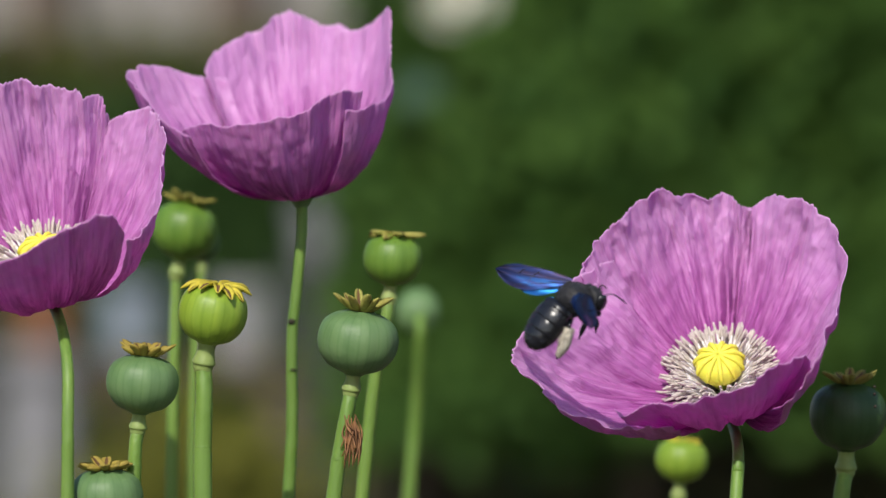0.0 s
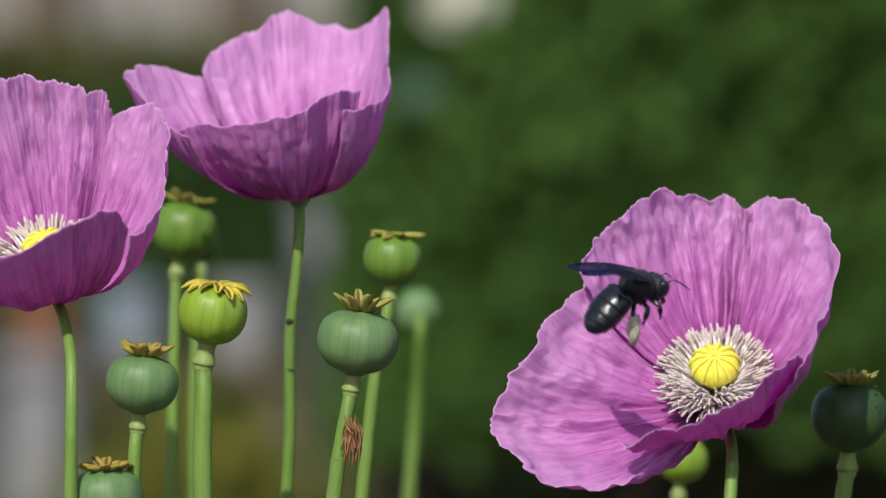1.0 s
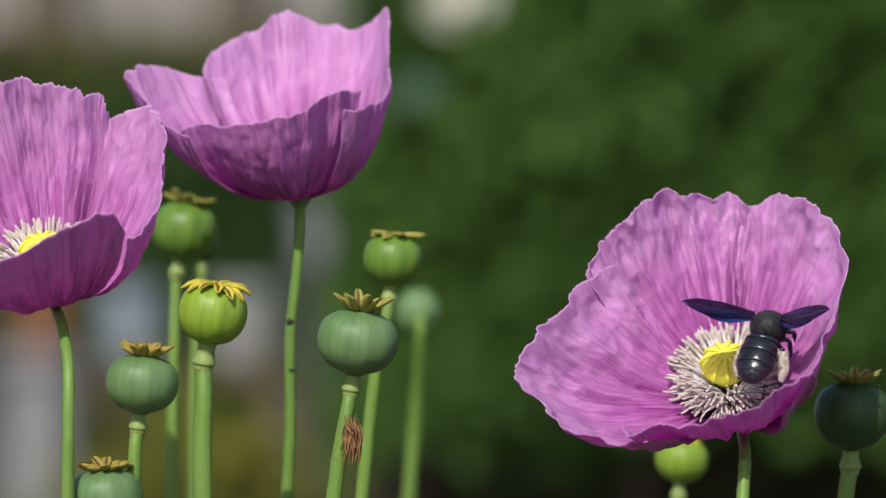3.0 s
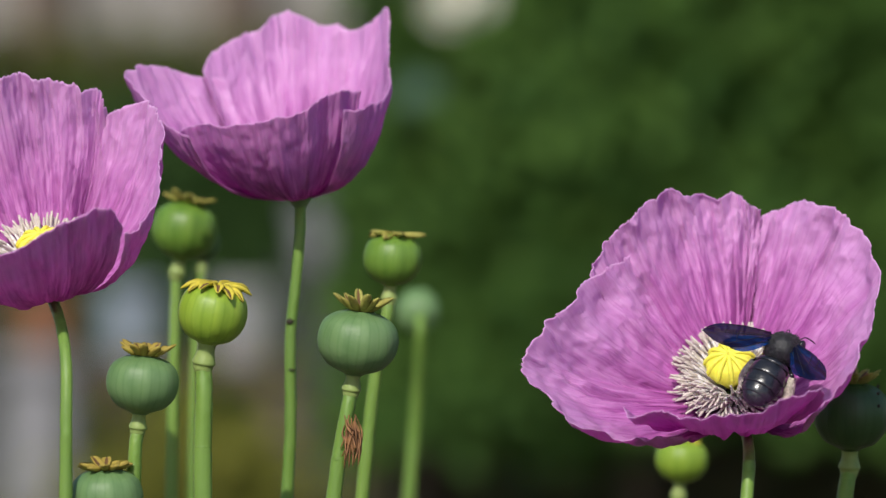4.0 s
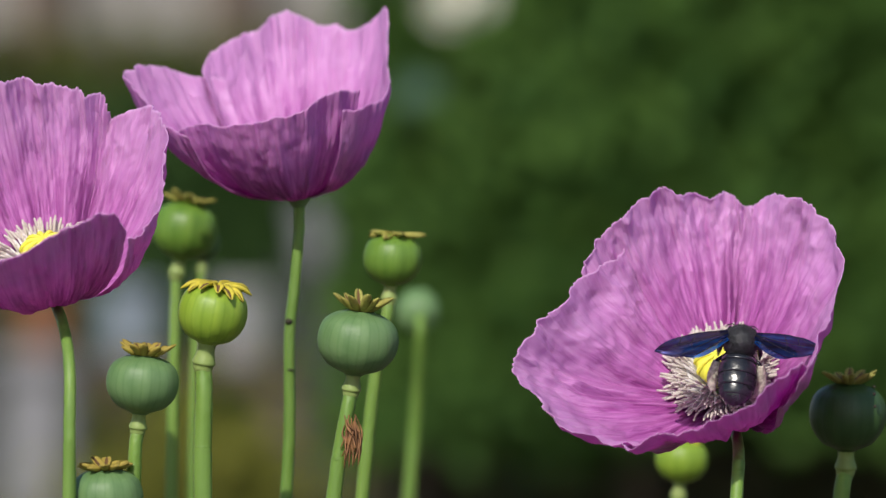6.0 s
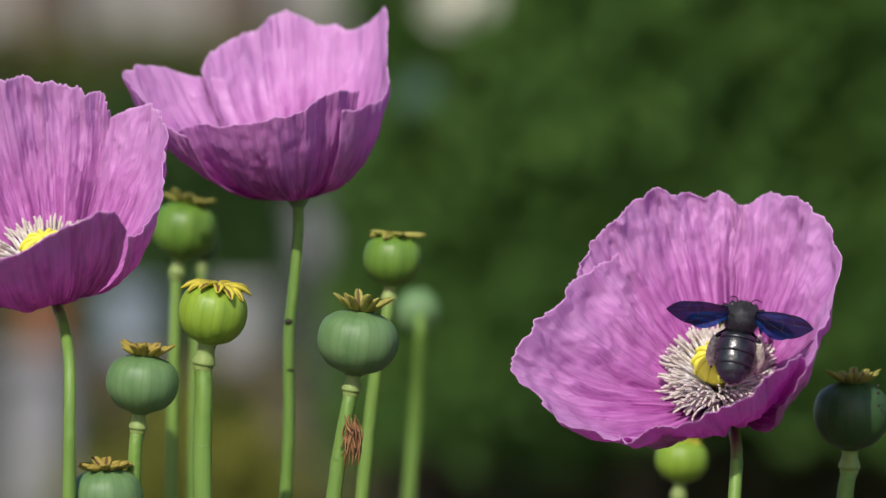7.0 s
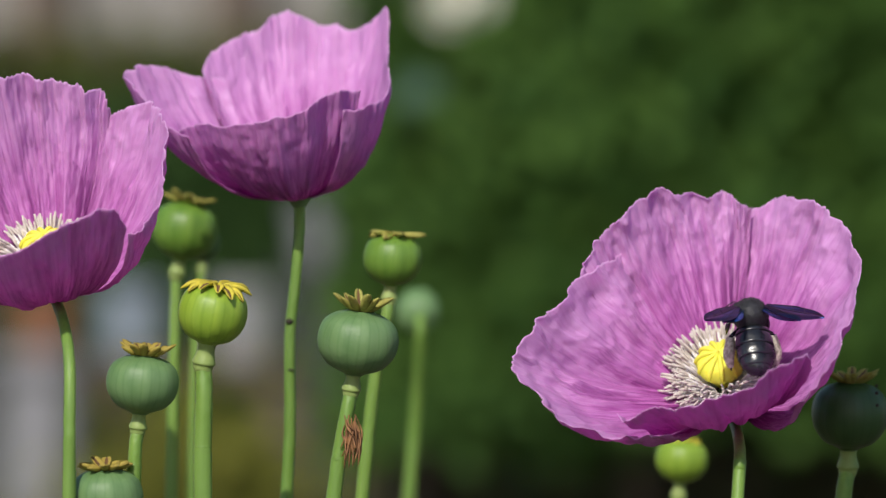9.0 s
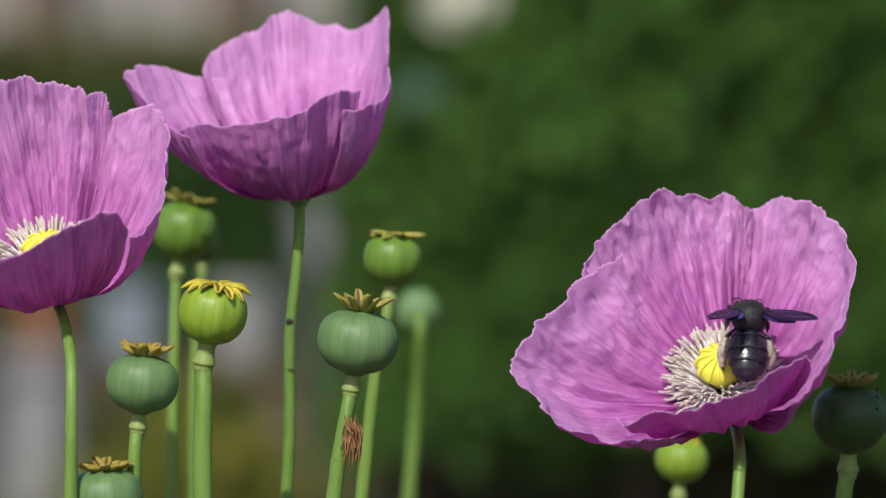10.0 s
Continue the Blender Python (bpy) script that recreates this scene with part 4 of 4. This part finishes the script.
# pots and stands by the path
CONCRETE = rough_material("pale_concrete", (0.18, 0.18, 0.195), (0.26, 0.26, 0.28), 14, 0.85, 0.3)
CHARCOAL = rough_material("charcoal_paint", (0.018, 0.018, 0.022), (0.035, 0.035, 0.042), 20, 0.5, 0.1)
TERRACOTTA = rough_material("terracotta", (0.20, 0.085, 0.045), (0.28, 0.125, 0.065), 25, 0.85, 0.3)
PALE_BLUE = rough_material("pale_blue_glaze", (0.24, 0.29, 0.36), (0.32, 0.37, 0.43), 20, 0.3, 0.1)
PALE_GREY = rough_material("pale_grey_glaze", (0.28, 0.285, 0.29), (0.36, 0.365, 0.37), 20, 0.4, 0.1)


def plant_pot(label, x, y, z, radius, height, mat):
    root = tagged(empty("plant_pot", Matrix.Translation((x, y, z))), label, "plant pot", "pots by the path")
    bm = bmesh.new()
    lathe(bm, [(0.70 * radius, 0), (0.74 * radius, 0.1 * height), (0.88 * radius, 0.7 * height), (0.9 * radius, 0.82 * height)], 36, 0, 0, 12)
    part("body", bm, mat, root)
    bm = bmesh.new()
    lathe(bm, [(0.9 * radius, 0.80 * height), (1.0 * radius, 0.82 * height), (1.0 * radius, height), (0.86 * radius, height), (0.84 * radius, 0.9 * height)], 36, 0, 0, 16)
    part("rim", bm, mat, root)
    bm = bmesh.new()
    lathe(bm, [(0.84 * radius, 0.86 * height), (0.5 * radius, 0.9 * height), (0.02 * radius, 0.91 * height)], 30, 0, 0, 6)
    part("soil", bm, SOIL, root)
    return root


def pedestal(label, x, y, half, height, mat):
    root = tagged(empty("pedestal", Matrix.Translation((x, y, 0))), label, "pedestal")
    bm = bmesh.new()
    box(bm, (-half, -half, 0), (half, half, height - 0.04), 0.008)
    part("shaft", bm, mat, root, smooth=False)
    bm = bmesh.new()
    box(bm, (-half - 0.015, -half - 0.015, height - 0.04), (half + 0.015, half + 0.015, height), 0.008)
    part("slab", bm, mat, root, smooth=False)
    return root


def bench(x, y, w, d, z):
    root = tagged(empty("garden_bench", Matrix.Translation((x, y, 0))), "dark weathered timber garden bench carrying pots", "bench")
    for k in range(3):
        bm = bmesh.new()
        y0 = -d / 2 + k * d / 3
        box(bm, (-w / 2, y0, z - 0.03), (w / 2, y0 + d / 3 - 0.008, z), 0.004)
        part("slat", bm, TIMBER, root, smooth=False)
    for sx in (-1, 1):
        for sy in (-1, 1):
            bm = bmesh.new()
            cx, cy = sx * (w / 2 - 0.04), sy * (d / 2 - 0.04)
            box(bm, (cx - 0.025, cy - 0.025, 0), (cx + 0.025, cy + 0.025, z - 0.03), 0.004)
            part("leg", bm, TIMBER, root, smooth=False)
    return root


pedestal("square pale grey concrete pedestal beside the path", -0.665, 7.0, 0.055, 0.685, CONCRETE)
plant_pot("small terracotta plant pot on a concrete pedestal", -0.655, 7.0, 0.685, 0.055, 0.10, TERRACOTTA)
pedestal("narrow charcoal painted post box stand", -0.80, 7.0, 0.05, 1.0, CHARCOAL)
bench(-0.42, 7.4, 0.36, 0.26, 0.66)
plant_pot("pale blue glazed pot on the bench", -0.535, 7.4, 0.66, 0.055, 0.12, PALE_BLUE)
plant_pot("pale grey glazed pot on the bench", -0.345, 7.4, 0.66, 0.06, 0.12, PALE_GREY)
pedestal("tall charcoal painted planter box", -0.20, 7.2, 0.055, 0.83, CHARCOAL)
plant_pot("grey concrete pot on the charcoal planter", -0.20, 7.2, 0.83, 0.05, 0.10, CONCRETE)


# white bloom in the hedge, and a small one added for a bokeh disc
WHITE = rough_material("cream_bloom", (0.46, 0.46, 0.38), (0.62, 0.62, 0.53), 60, 0.7, 0.2)
BOKEH_GREEN = rough_material("pale_green_bokeh", (0.09, 0.17, 0.12), (0.14, 0.23, 0.17), 60, 0.5, 0.2)


def white_bloom(place, size, seed, mat, label):
    root = tagged(empty("white_rose", Matrix.Translation(place)), label, "rose", "roses in the hedge")
    rng = random.Random(seed)
    for k in range(9):
        bm = bmesh.new()
        ring = 0.45 + 0.06 * k
        grid = []
        for i in range(7):
            row = []
            for j in range(6):
                a, v = (i / 6 - 0.5) * 1.7, j / 5
                rr = size * ring * math.sin(v * 1.35) * (1 - 0.12 * abs(a))
                row.append(bm.verts.new((rr * math.cos(a), rr * math.sin(a), size * 0.7 * (1 - math.cos(v * 1.5)) * (1.2 - 0.08 * k))))
            grid.append(row)
        for i in range(6):
            for j in range(5):
                bm.faces.new((grid[i][j], grid[i + 1][j], grid[i + 1][j + 1], grid[i][j + 1]))
        part("petal", bm, mat, root, at=pose(0, 0, 0, 60, 0, 0) @ pose(0, 0, 0, 0, 0, k * 137 + rng.uniform(-10, 10)))
    bm = bmesh.new()
    tube(bm, [(0, 0, 0), (0.01, 0.10, -0.06), (0.05, 0.45, -0.10), (0.06, 0.80, -0.20)], [0.003, 0.004], 6, 16)
    part("stalk", bm, STEM, root)
    return root


white_bloom((0.010, 2.9, 1.052), 0.040, 1, WHITE, "creamy white rose bloom out of the green hedge")
# added bloom that blurs into a pale green disc of light
white_bloom((-0.024, 2.9, 0.976), 0.022, 2, BOKEH_GREEN, "small pale green bloom added for a bokeh disc before the hedge")

# ---- what moves ----
def frame_of(place, forward, up):
    x = Vector(forward).normalized()
    z = Vector(up)
    z = (z - x * z.dot(x)).normalized()
    y = z.cross(x)
    m = Matrix((x, y, z)).transposed().to_4x4()
    m.translation = place
    return m


def turn(rx, ry, rz):
    v = Vector((rx, ry, rz))
    return Matrix.Rotation(radians(v.length), 4, v.normalized()) if v.length > 1e-4 else Matrix()


def sway(root, keys):
    """The plant leans about its foot and nods a little: (seconds, mm to the side, mm up) at the head."""
    foot = root.matrix_basis.translation.copy()
    walk(root, [(t, Matrix.Translation(foot + Vector((0, 0, dz * MM))) @ Matrix.Rotation(dx * MM / 0.85, 4, "Y")) for t, dx, dz in keys])


def motions():
    rows = [
    (0.0, (0.0327, -0.0550, 0.8375), (0.82, 0.55, 0.17), (0.13, -0.47, 0.88)),
    (0.2, (0.0363, -0.0540, 0.8378), (0.84, 0.52, 0.17), (0.10, -0.47, 0.88)),
    (0.5, (0.0400, -0.0520, 0.8385), (0.85, 0.50, 0.16), (0.06, -0.42, 0.90)),
    (1.0, (0.0484, -0.0500, 0.8407), (0.85, 0.50, 0.17), (0.05, -0.40, 0.90)),
    (1.5, (0.0566, -0.0450, 0.8408), (0.86, 0.50, 0.10), (0.10, -0.42, 0.89)),
    (2.0, (0.0630, -0.0330, 0.8389), (0.88, 0.44, 0.12), (0.02, -0.38, 0.92)),
    (2.2, (0.0688, -0.0240, 0.8383), (0.74, 0.62, -0.02), (0.05, -0.30, 0.95)),
    (2.5, (0.0756, -0.0130, 0.8356), (0.69, 0.73, 0.05), (-0.05, -0.40, 0.90)),
    (2.7, (0.0802, -0.0120, 0.8327), (0.52, 0.72, 0.30), (-0.20, -0.55, 0.80)),
    (3.2, (0.0847, -0.0100, 0.8286), (0.32, 0.60, 0.66), (-0.20, -0.75, 0.60)),
    (3.8, (0.0874, -0.0150, 0.8247), (0.40, 0.42, 0.81), (-0.10, -0.85, 0.50)),
    (4.0, (0.0870, -0.0150, 0.8242), (0.50, 0.38, 0.78), (-0.10, -0.85, 0.50)),
    (4.5, (0.0813, -0.0150, 0.8247), (0.36, 0.42, 0.83), (-0.10, -0.90, 0.35)),
    (5.0, (0.0792, -0.0150, 0.8243), (0.42, 0.50, 0.76), (-0.20, -0.88, 0.40)),
    (5.5, (0.0750, -0.0150, 0.8243), (0.16, 0.42, 0.88), (0.00, -0.90, 0.40)),
    (5.7, (0.0764, -0.0130, 0.8245), (0.12, 0.36, 0.92), (0.00, -0.90, 0.40)),
    (6.3, (0.0767, -0.0100, 0.8282), (0.12, 0.40, 0.90), (0.00, -0.90, 0.40)),
    (6.8, (0.0768, -0.0050, 0.8310), (0.12, 0.42, 0.88), (0.00, -0.88, 0.45)),
    (7.0, (0.0771, -0.0050, 0.8319), (0.18, 0.24, 0.95), (0.00, -0.86, 0.48)),
    (7.2, (0.0784, -0.0040, 0.8316), (0.12, 0.55, 0.80), (0.00, -0.82, 0.55)),
    (7.5, (0.0796, -0.0030, 0.8322), (0.15, 0.58, 0.80), (0.00, -0.75, 0.65)),
    (8.0, (0.0824, -0.0030, 0.8338), (0.15, 0.68, 0.72), (0.05, -0.68, 0.74)),
    (8.5, (0.0824, -0.0030, 0.8338), (0.03, 0.60, 0.80), (0.05, -0.70, 0.72)),
    (9.0, (0.0796, -0.0030, 0.8329), (-0.10, 0.46, 0.88), (0.05, -0.72, 0.68)),
    (9.5, (0.0790, -0.0030, 0.8329), (-0.03, 0.44, 0.90), (0.05, -0.74, 0.66)),
    (10.0, (0.0793, -0.0030, 0.8323), (0.06, 0.32, 0.94), (0.05, -0.74, 0.66))]
    walk(bee_root, [(t, frame_of(q, f, u)) for t, q, f, u in rows])
    walk(bee_abdomen, [(t, pose(-3.2 * MM, 0, -0.4 * MM, 0, -a, 0)) for t, a in [(0.0, 52), (0.2, 52), (0.5, 54), (1.0, 42), (1.5, 48), (2.0, 48), (2.2, 54), (2.5, 62), (2.7, 42), (3.2, 14), (3.8, 2), (4.0, 0), (4.5, 0), (5.0, 0), (5.5, 0), (5.7, 0), (6.3, 0), (6.8, 0), (7.0, 0), (7.2, 0), (7.5, 0), (8.0, 0), (8.5, 0), (9.0, 0), (9.5, 0), (10.0, 0)]])
    # the head is held out in flight and bowed while it feeds
    walk(bee_head, [(t, pose(x * MM, 0, z * MM, 0, a, 0)) for t, x, z, a in ((0, 5.0, -0.9, 10), (2.0, 4.8, -1.2, 14), (2.7, 4.2, -2.2, 26), (3.8, 3.2, -3.1, 45), (6.8, 2.4, -3.5, 55), (10, 2.4, -3.5, 55))])
    # the hind legs hang in flight and spread once the bee has settled
    for leg, hip in bee_hind_legs:
        walk(leg, [(t, Matrix.Translation(hip) @ pose(0, 0, 0, 0, -a, 0) @ Matrix.Translation(-hip)) for t, a in ((0, 44), (0.5, 46), (1.0, 64), (2.0, 66), (2.5, 46), (3.0, 20), (3.8, 0), (10, 0))])
    sway(flower_l[0], [(0.0, -0.22, -0.73), (0.5, 0.66, -0.44), (1.0, 0.66, 0.44), (1.5, -0.22, 1.17), (2.0, -0.66, 0.15), (2.5, -0.07, -0.73), (3.3, -0.22, 0.15), (4.0, -0.66, 0.88), (4.5, -0.07, 0.00), (5.0, 0.95, -1.17), (5.5, 0.37, -0.73), (6.3, 0.22, -0.15), (7.0, 0.22, 0.15), (7.5, 0.66, -0.73), (8.0, 0.37, -0.29), (8.5, -0.07, 0.44), (9.0, 0.22, 0.73), (9.5, 0.66, 0.15), (10.0, 0.66, 0.00)])
    sway(flower_m[0], [(0.0, 0.59, 0.00), (0.5, 0.44, 0.00), (1.0, 0.00, 0.00), (1.5, -0.44, 0.00), (2.0, -0.44, 0.00), (2.5, 0.00, 0.00), (4.0, 0.15, 0.00), (5.5, 0.00, 0.00), (7.0, -0.29, 0.00), (8.0, 0.00, 0.00), (10.0, 0.00, 0.00)])
    sway(pods[7], [(0.0, -0.44, 0.00), (0.5, -0.44, -0.15), (1.0, 0.00, -0.15), (1.5, 0.59, 0.00), (2.0, 0.44, 0.29), (2.5, 0.88, 0.29), (4.0, 0.59, 0.15), (4.5, 0.59, -0.15), (5.0, 0.59, -0.88), (5.5, -0.88, -0.44), (7.0, 0.59, 0.29), (7.5, 0.59, 0.29), (8.0, 0.00, 0.44), (8.5, -0.15, 0.44), (9.0, 0.15, 0.29), (9.5, 0.59, -0.44), (10.0, 0.15, -0.59)])
    sway(flower_r[0], [(0.0, 0.00, 0.00), (0.5, -0.44, -0.29), (1.0, -1.61, -0.44), (1.5, -1.17, 0.15), (2.0, 0.88, -0.15), (2.5, 1.32, 0.15), (4.0, 2.93, 0.15), (4.5, 0.73, -0.44), (5.0, -1.76, -0.73), (5.5, 0.29, 0.00), (7.0, -0.44, 0.44), (7.5, 0.29, 1.17), (8.0, 1.61, 1.32), (8.5, 1.76, 1.32), (9.0, 0.44, 0.44), (9.5, -0.29, 0.00), (10.0, 0.44, 0.00)])
    head, root = flower_r[1], flower_r[0]
    rest = head.matrix_basis.copy()
    spot, face = Matrix.Translation(rest.translation), rest.to_3x3().to_4x4()
    walk(head, [(t, spot @ Matrix.Rotation(radians(a), 4, "Y") @ face) for t, a in [(0.0, 0.0), (0.5, 0.6), (1.0, 2.3), (1.5, 1.5), (2.0, 3.6), (2.5, -0.2), (4.0, -0.6), (4.5, 0.0), (5.0, -1.9), (5.5, 0.8), (7.0, -0.6), (7.5, 0.2), (8.0, 0.2), (8.5, 0.6), (9.0, -0.6), (9.5, -0.6), (10.0, 0.0)]])
    for wing, s, keys in ((bee_wings[0], 1, [(0.0, 34, -2, -44), (0.2, -22, -18, -20), (0.5, -10, -22, 20), (0.8, 8, -14, 6), (1.0, 18, -10, -4), (1.5, 40, -6, -58), (2.0, 30, 10, -44), (2.2, 10, 20, -20), (2.5, -72, -22, -16), (2.7, 20, 30, 0), (3.3, 30, 33, -4), (3.8, 36, 35, -4), (4.0, 36, 35, -4), (4.5, 31, 18, 10), (5.0, 74, 30, 12), (5.5, 22, 6, 20), (6.8, 17, 34, 12), (7.0, 14, 40, 10), (7.5, 22, 46, 20), (8.0, 38, 38, 40), (8.5, 34, 42, 28), (9.0, 34, 42, 28), (9.5, 38, 50, 36), (10.0, 38, 54, 46)]),
                          (bee_wings[1], -1, [(0.0, 30, 6, 28), (0.2, -2, 18, -20), (0.5, 10, 6, 28), (0.8, 45, 20, 24), (1.0, 62, 26, 20), (1.5, 70, 22, 28), (2.0, 6, 2, 12), (2.2, 8, 4, -44), (2.5, 4, 11, -50), (2.7, 10, 25, -30), (3.3, 25, 33, -8), (3.8, 30, 35, -4), (4.0, 30, 35, -4), (4.5, 33, 39, -8), (5.0, 14, 30, -12), (5.5, 14, 30, 12), (6.8, 13, 39, 2), (7.0, 11, 41, 0), (7.5, 14, 38, 20), (8.0, 30, 30, 20), (8.5, 38, 34, 28), (9.0, 34, 38, 28), (9.5, 34, 42, 36), (10.0, 18, 46, 44)])):
        hinge = Matrix.Translation(wing.matrix_basis.translation)
        walk(wing, [(t, hinge @ pose(0, 0, 0, 0, 0, s * a) @ pose(0, 0, 0, s * b) @ pose(0, 0, 0, 0, c)) for t, a, b, c in keys])
    # petals stirred by the wind and by the bee
    _, pb, pc, pd = flower_r[2]
    for ob, keys in ((pd, [(0.00, 0.3, 0.3, -0.4), (0.30, 5.2, -1.6, -0.6), (0.50, 9.8, -4.2, -0.2), (1.00, 13.0, -11.6, 3.5), (1.50, 16.0, -8.5, 2.8), (2.00, 10.1, -11.7, 7.1), (2.50, 5.4, -5.0, 0.8), (4.00, 3.8, 0.2, -1.5), (4.50, 3.6, -0.2, -1.1), (5.00, 4.4, 0.1, -1.9), (5.50, 6.2, 0.6, -2.2), (7.00, 4.0, 0.9, -1.1), (7.50, 2.5, -0.5, -0.5), (8.00, 2.5, 0.4, -0.7), (8.50, 3.6, 0.4, -1.0), (9.00, 3.8, 0.3, -1.9), (9.50, 3.9, 0.5, -1.5), (10.00, 4.7, -0.3, -2.1)]),
                     (pb, [(0.0, -0.7, -0.3, 0.6), (0.5, -1.8, -0.7, 1.6), (1.0, -2.4, -2.3, 2.3), (1.5, -2.0, -2.9, 1.9), (2.0, -2.7, -5.1, 2.7), (2.5, 0.2, -5.6, 0.3), (2.7, 0.6, -4.5, -0.1), (3.3, 1.5, 1.3, -1.4), (3.8, -1.0, 8.0, 0.1), (4.0, 0.3, 7.1, -0.9), (4.5, 0.9, -0.3, -0.8), (5.0, 1.4, 3.6, -1.5), (5.5, 0.8, -2.3, -0.5), (6.8, 0.6, -1.4, -0.4), (7.5, 0.7, -0.7, -0.6), (8.0, 0.0, 2.8, -0.3), (8.5, -0.3, 3.5, -0.1), (9.0, -1.1, 4.1, 0.5), (9.5, -0.7, 2.2, 0.4), (10.0, -0.4, 1.8, 0.2)]),
                     (pc, [(0.00, -0.0, -0.0, 0.0), (0.50, 0.1, -0.9, 1.5), (1.00, 3.8, -7.3, 10.2), (1.50, 8.0, -11.3, 14.1), (2.00, 5.8, -10.3, 13.0), (2.50, 6.1, -2.0, 1.3), (2.70, 6.0, -1.2, 0.4), (3.30, 3.7, 0.7, -1.4), (4.00, 4.3, 6.2, -8.0), (4.50, 6.8, -0.7, -0.0), (5.00, 3.8, -0.0, -0.3), (5.50, 6.3, -4.5, 4.2), (6.30, 4.8, -6.0, 6.8), (7.00, 3.8, -5.1, 6.2), (7.30, 0.9, -1.2, 1.5), (7.50, -0.2, 0.0, -0.0), (8.00, 0.2, 0.1, -0.2), (8.50, 0.6, -0.5, 0.7), (9.00, 0.9, -0.7, 0.8), (10.00, 1.3, -1.7, 1.9)])):
        walk(ob, [(t, turn(a, b, c)) for t, a, b, c in keys])


motions()
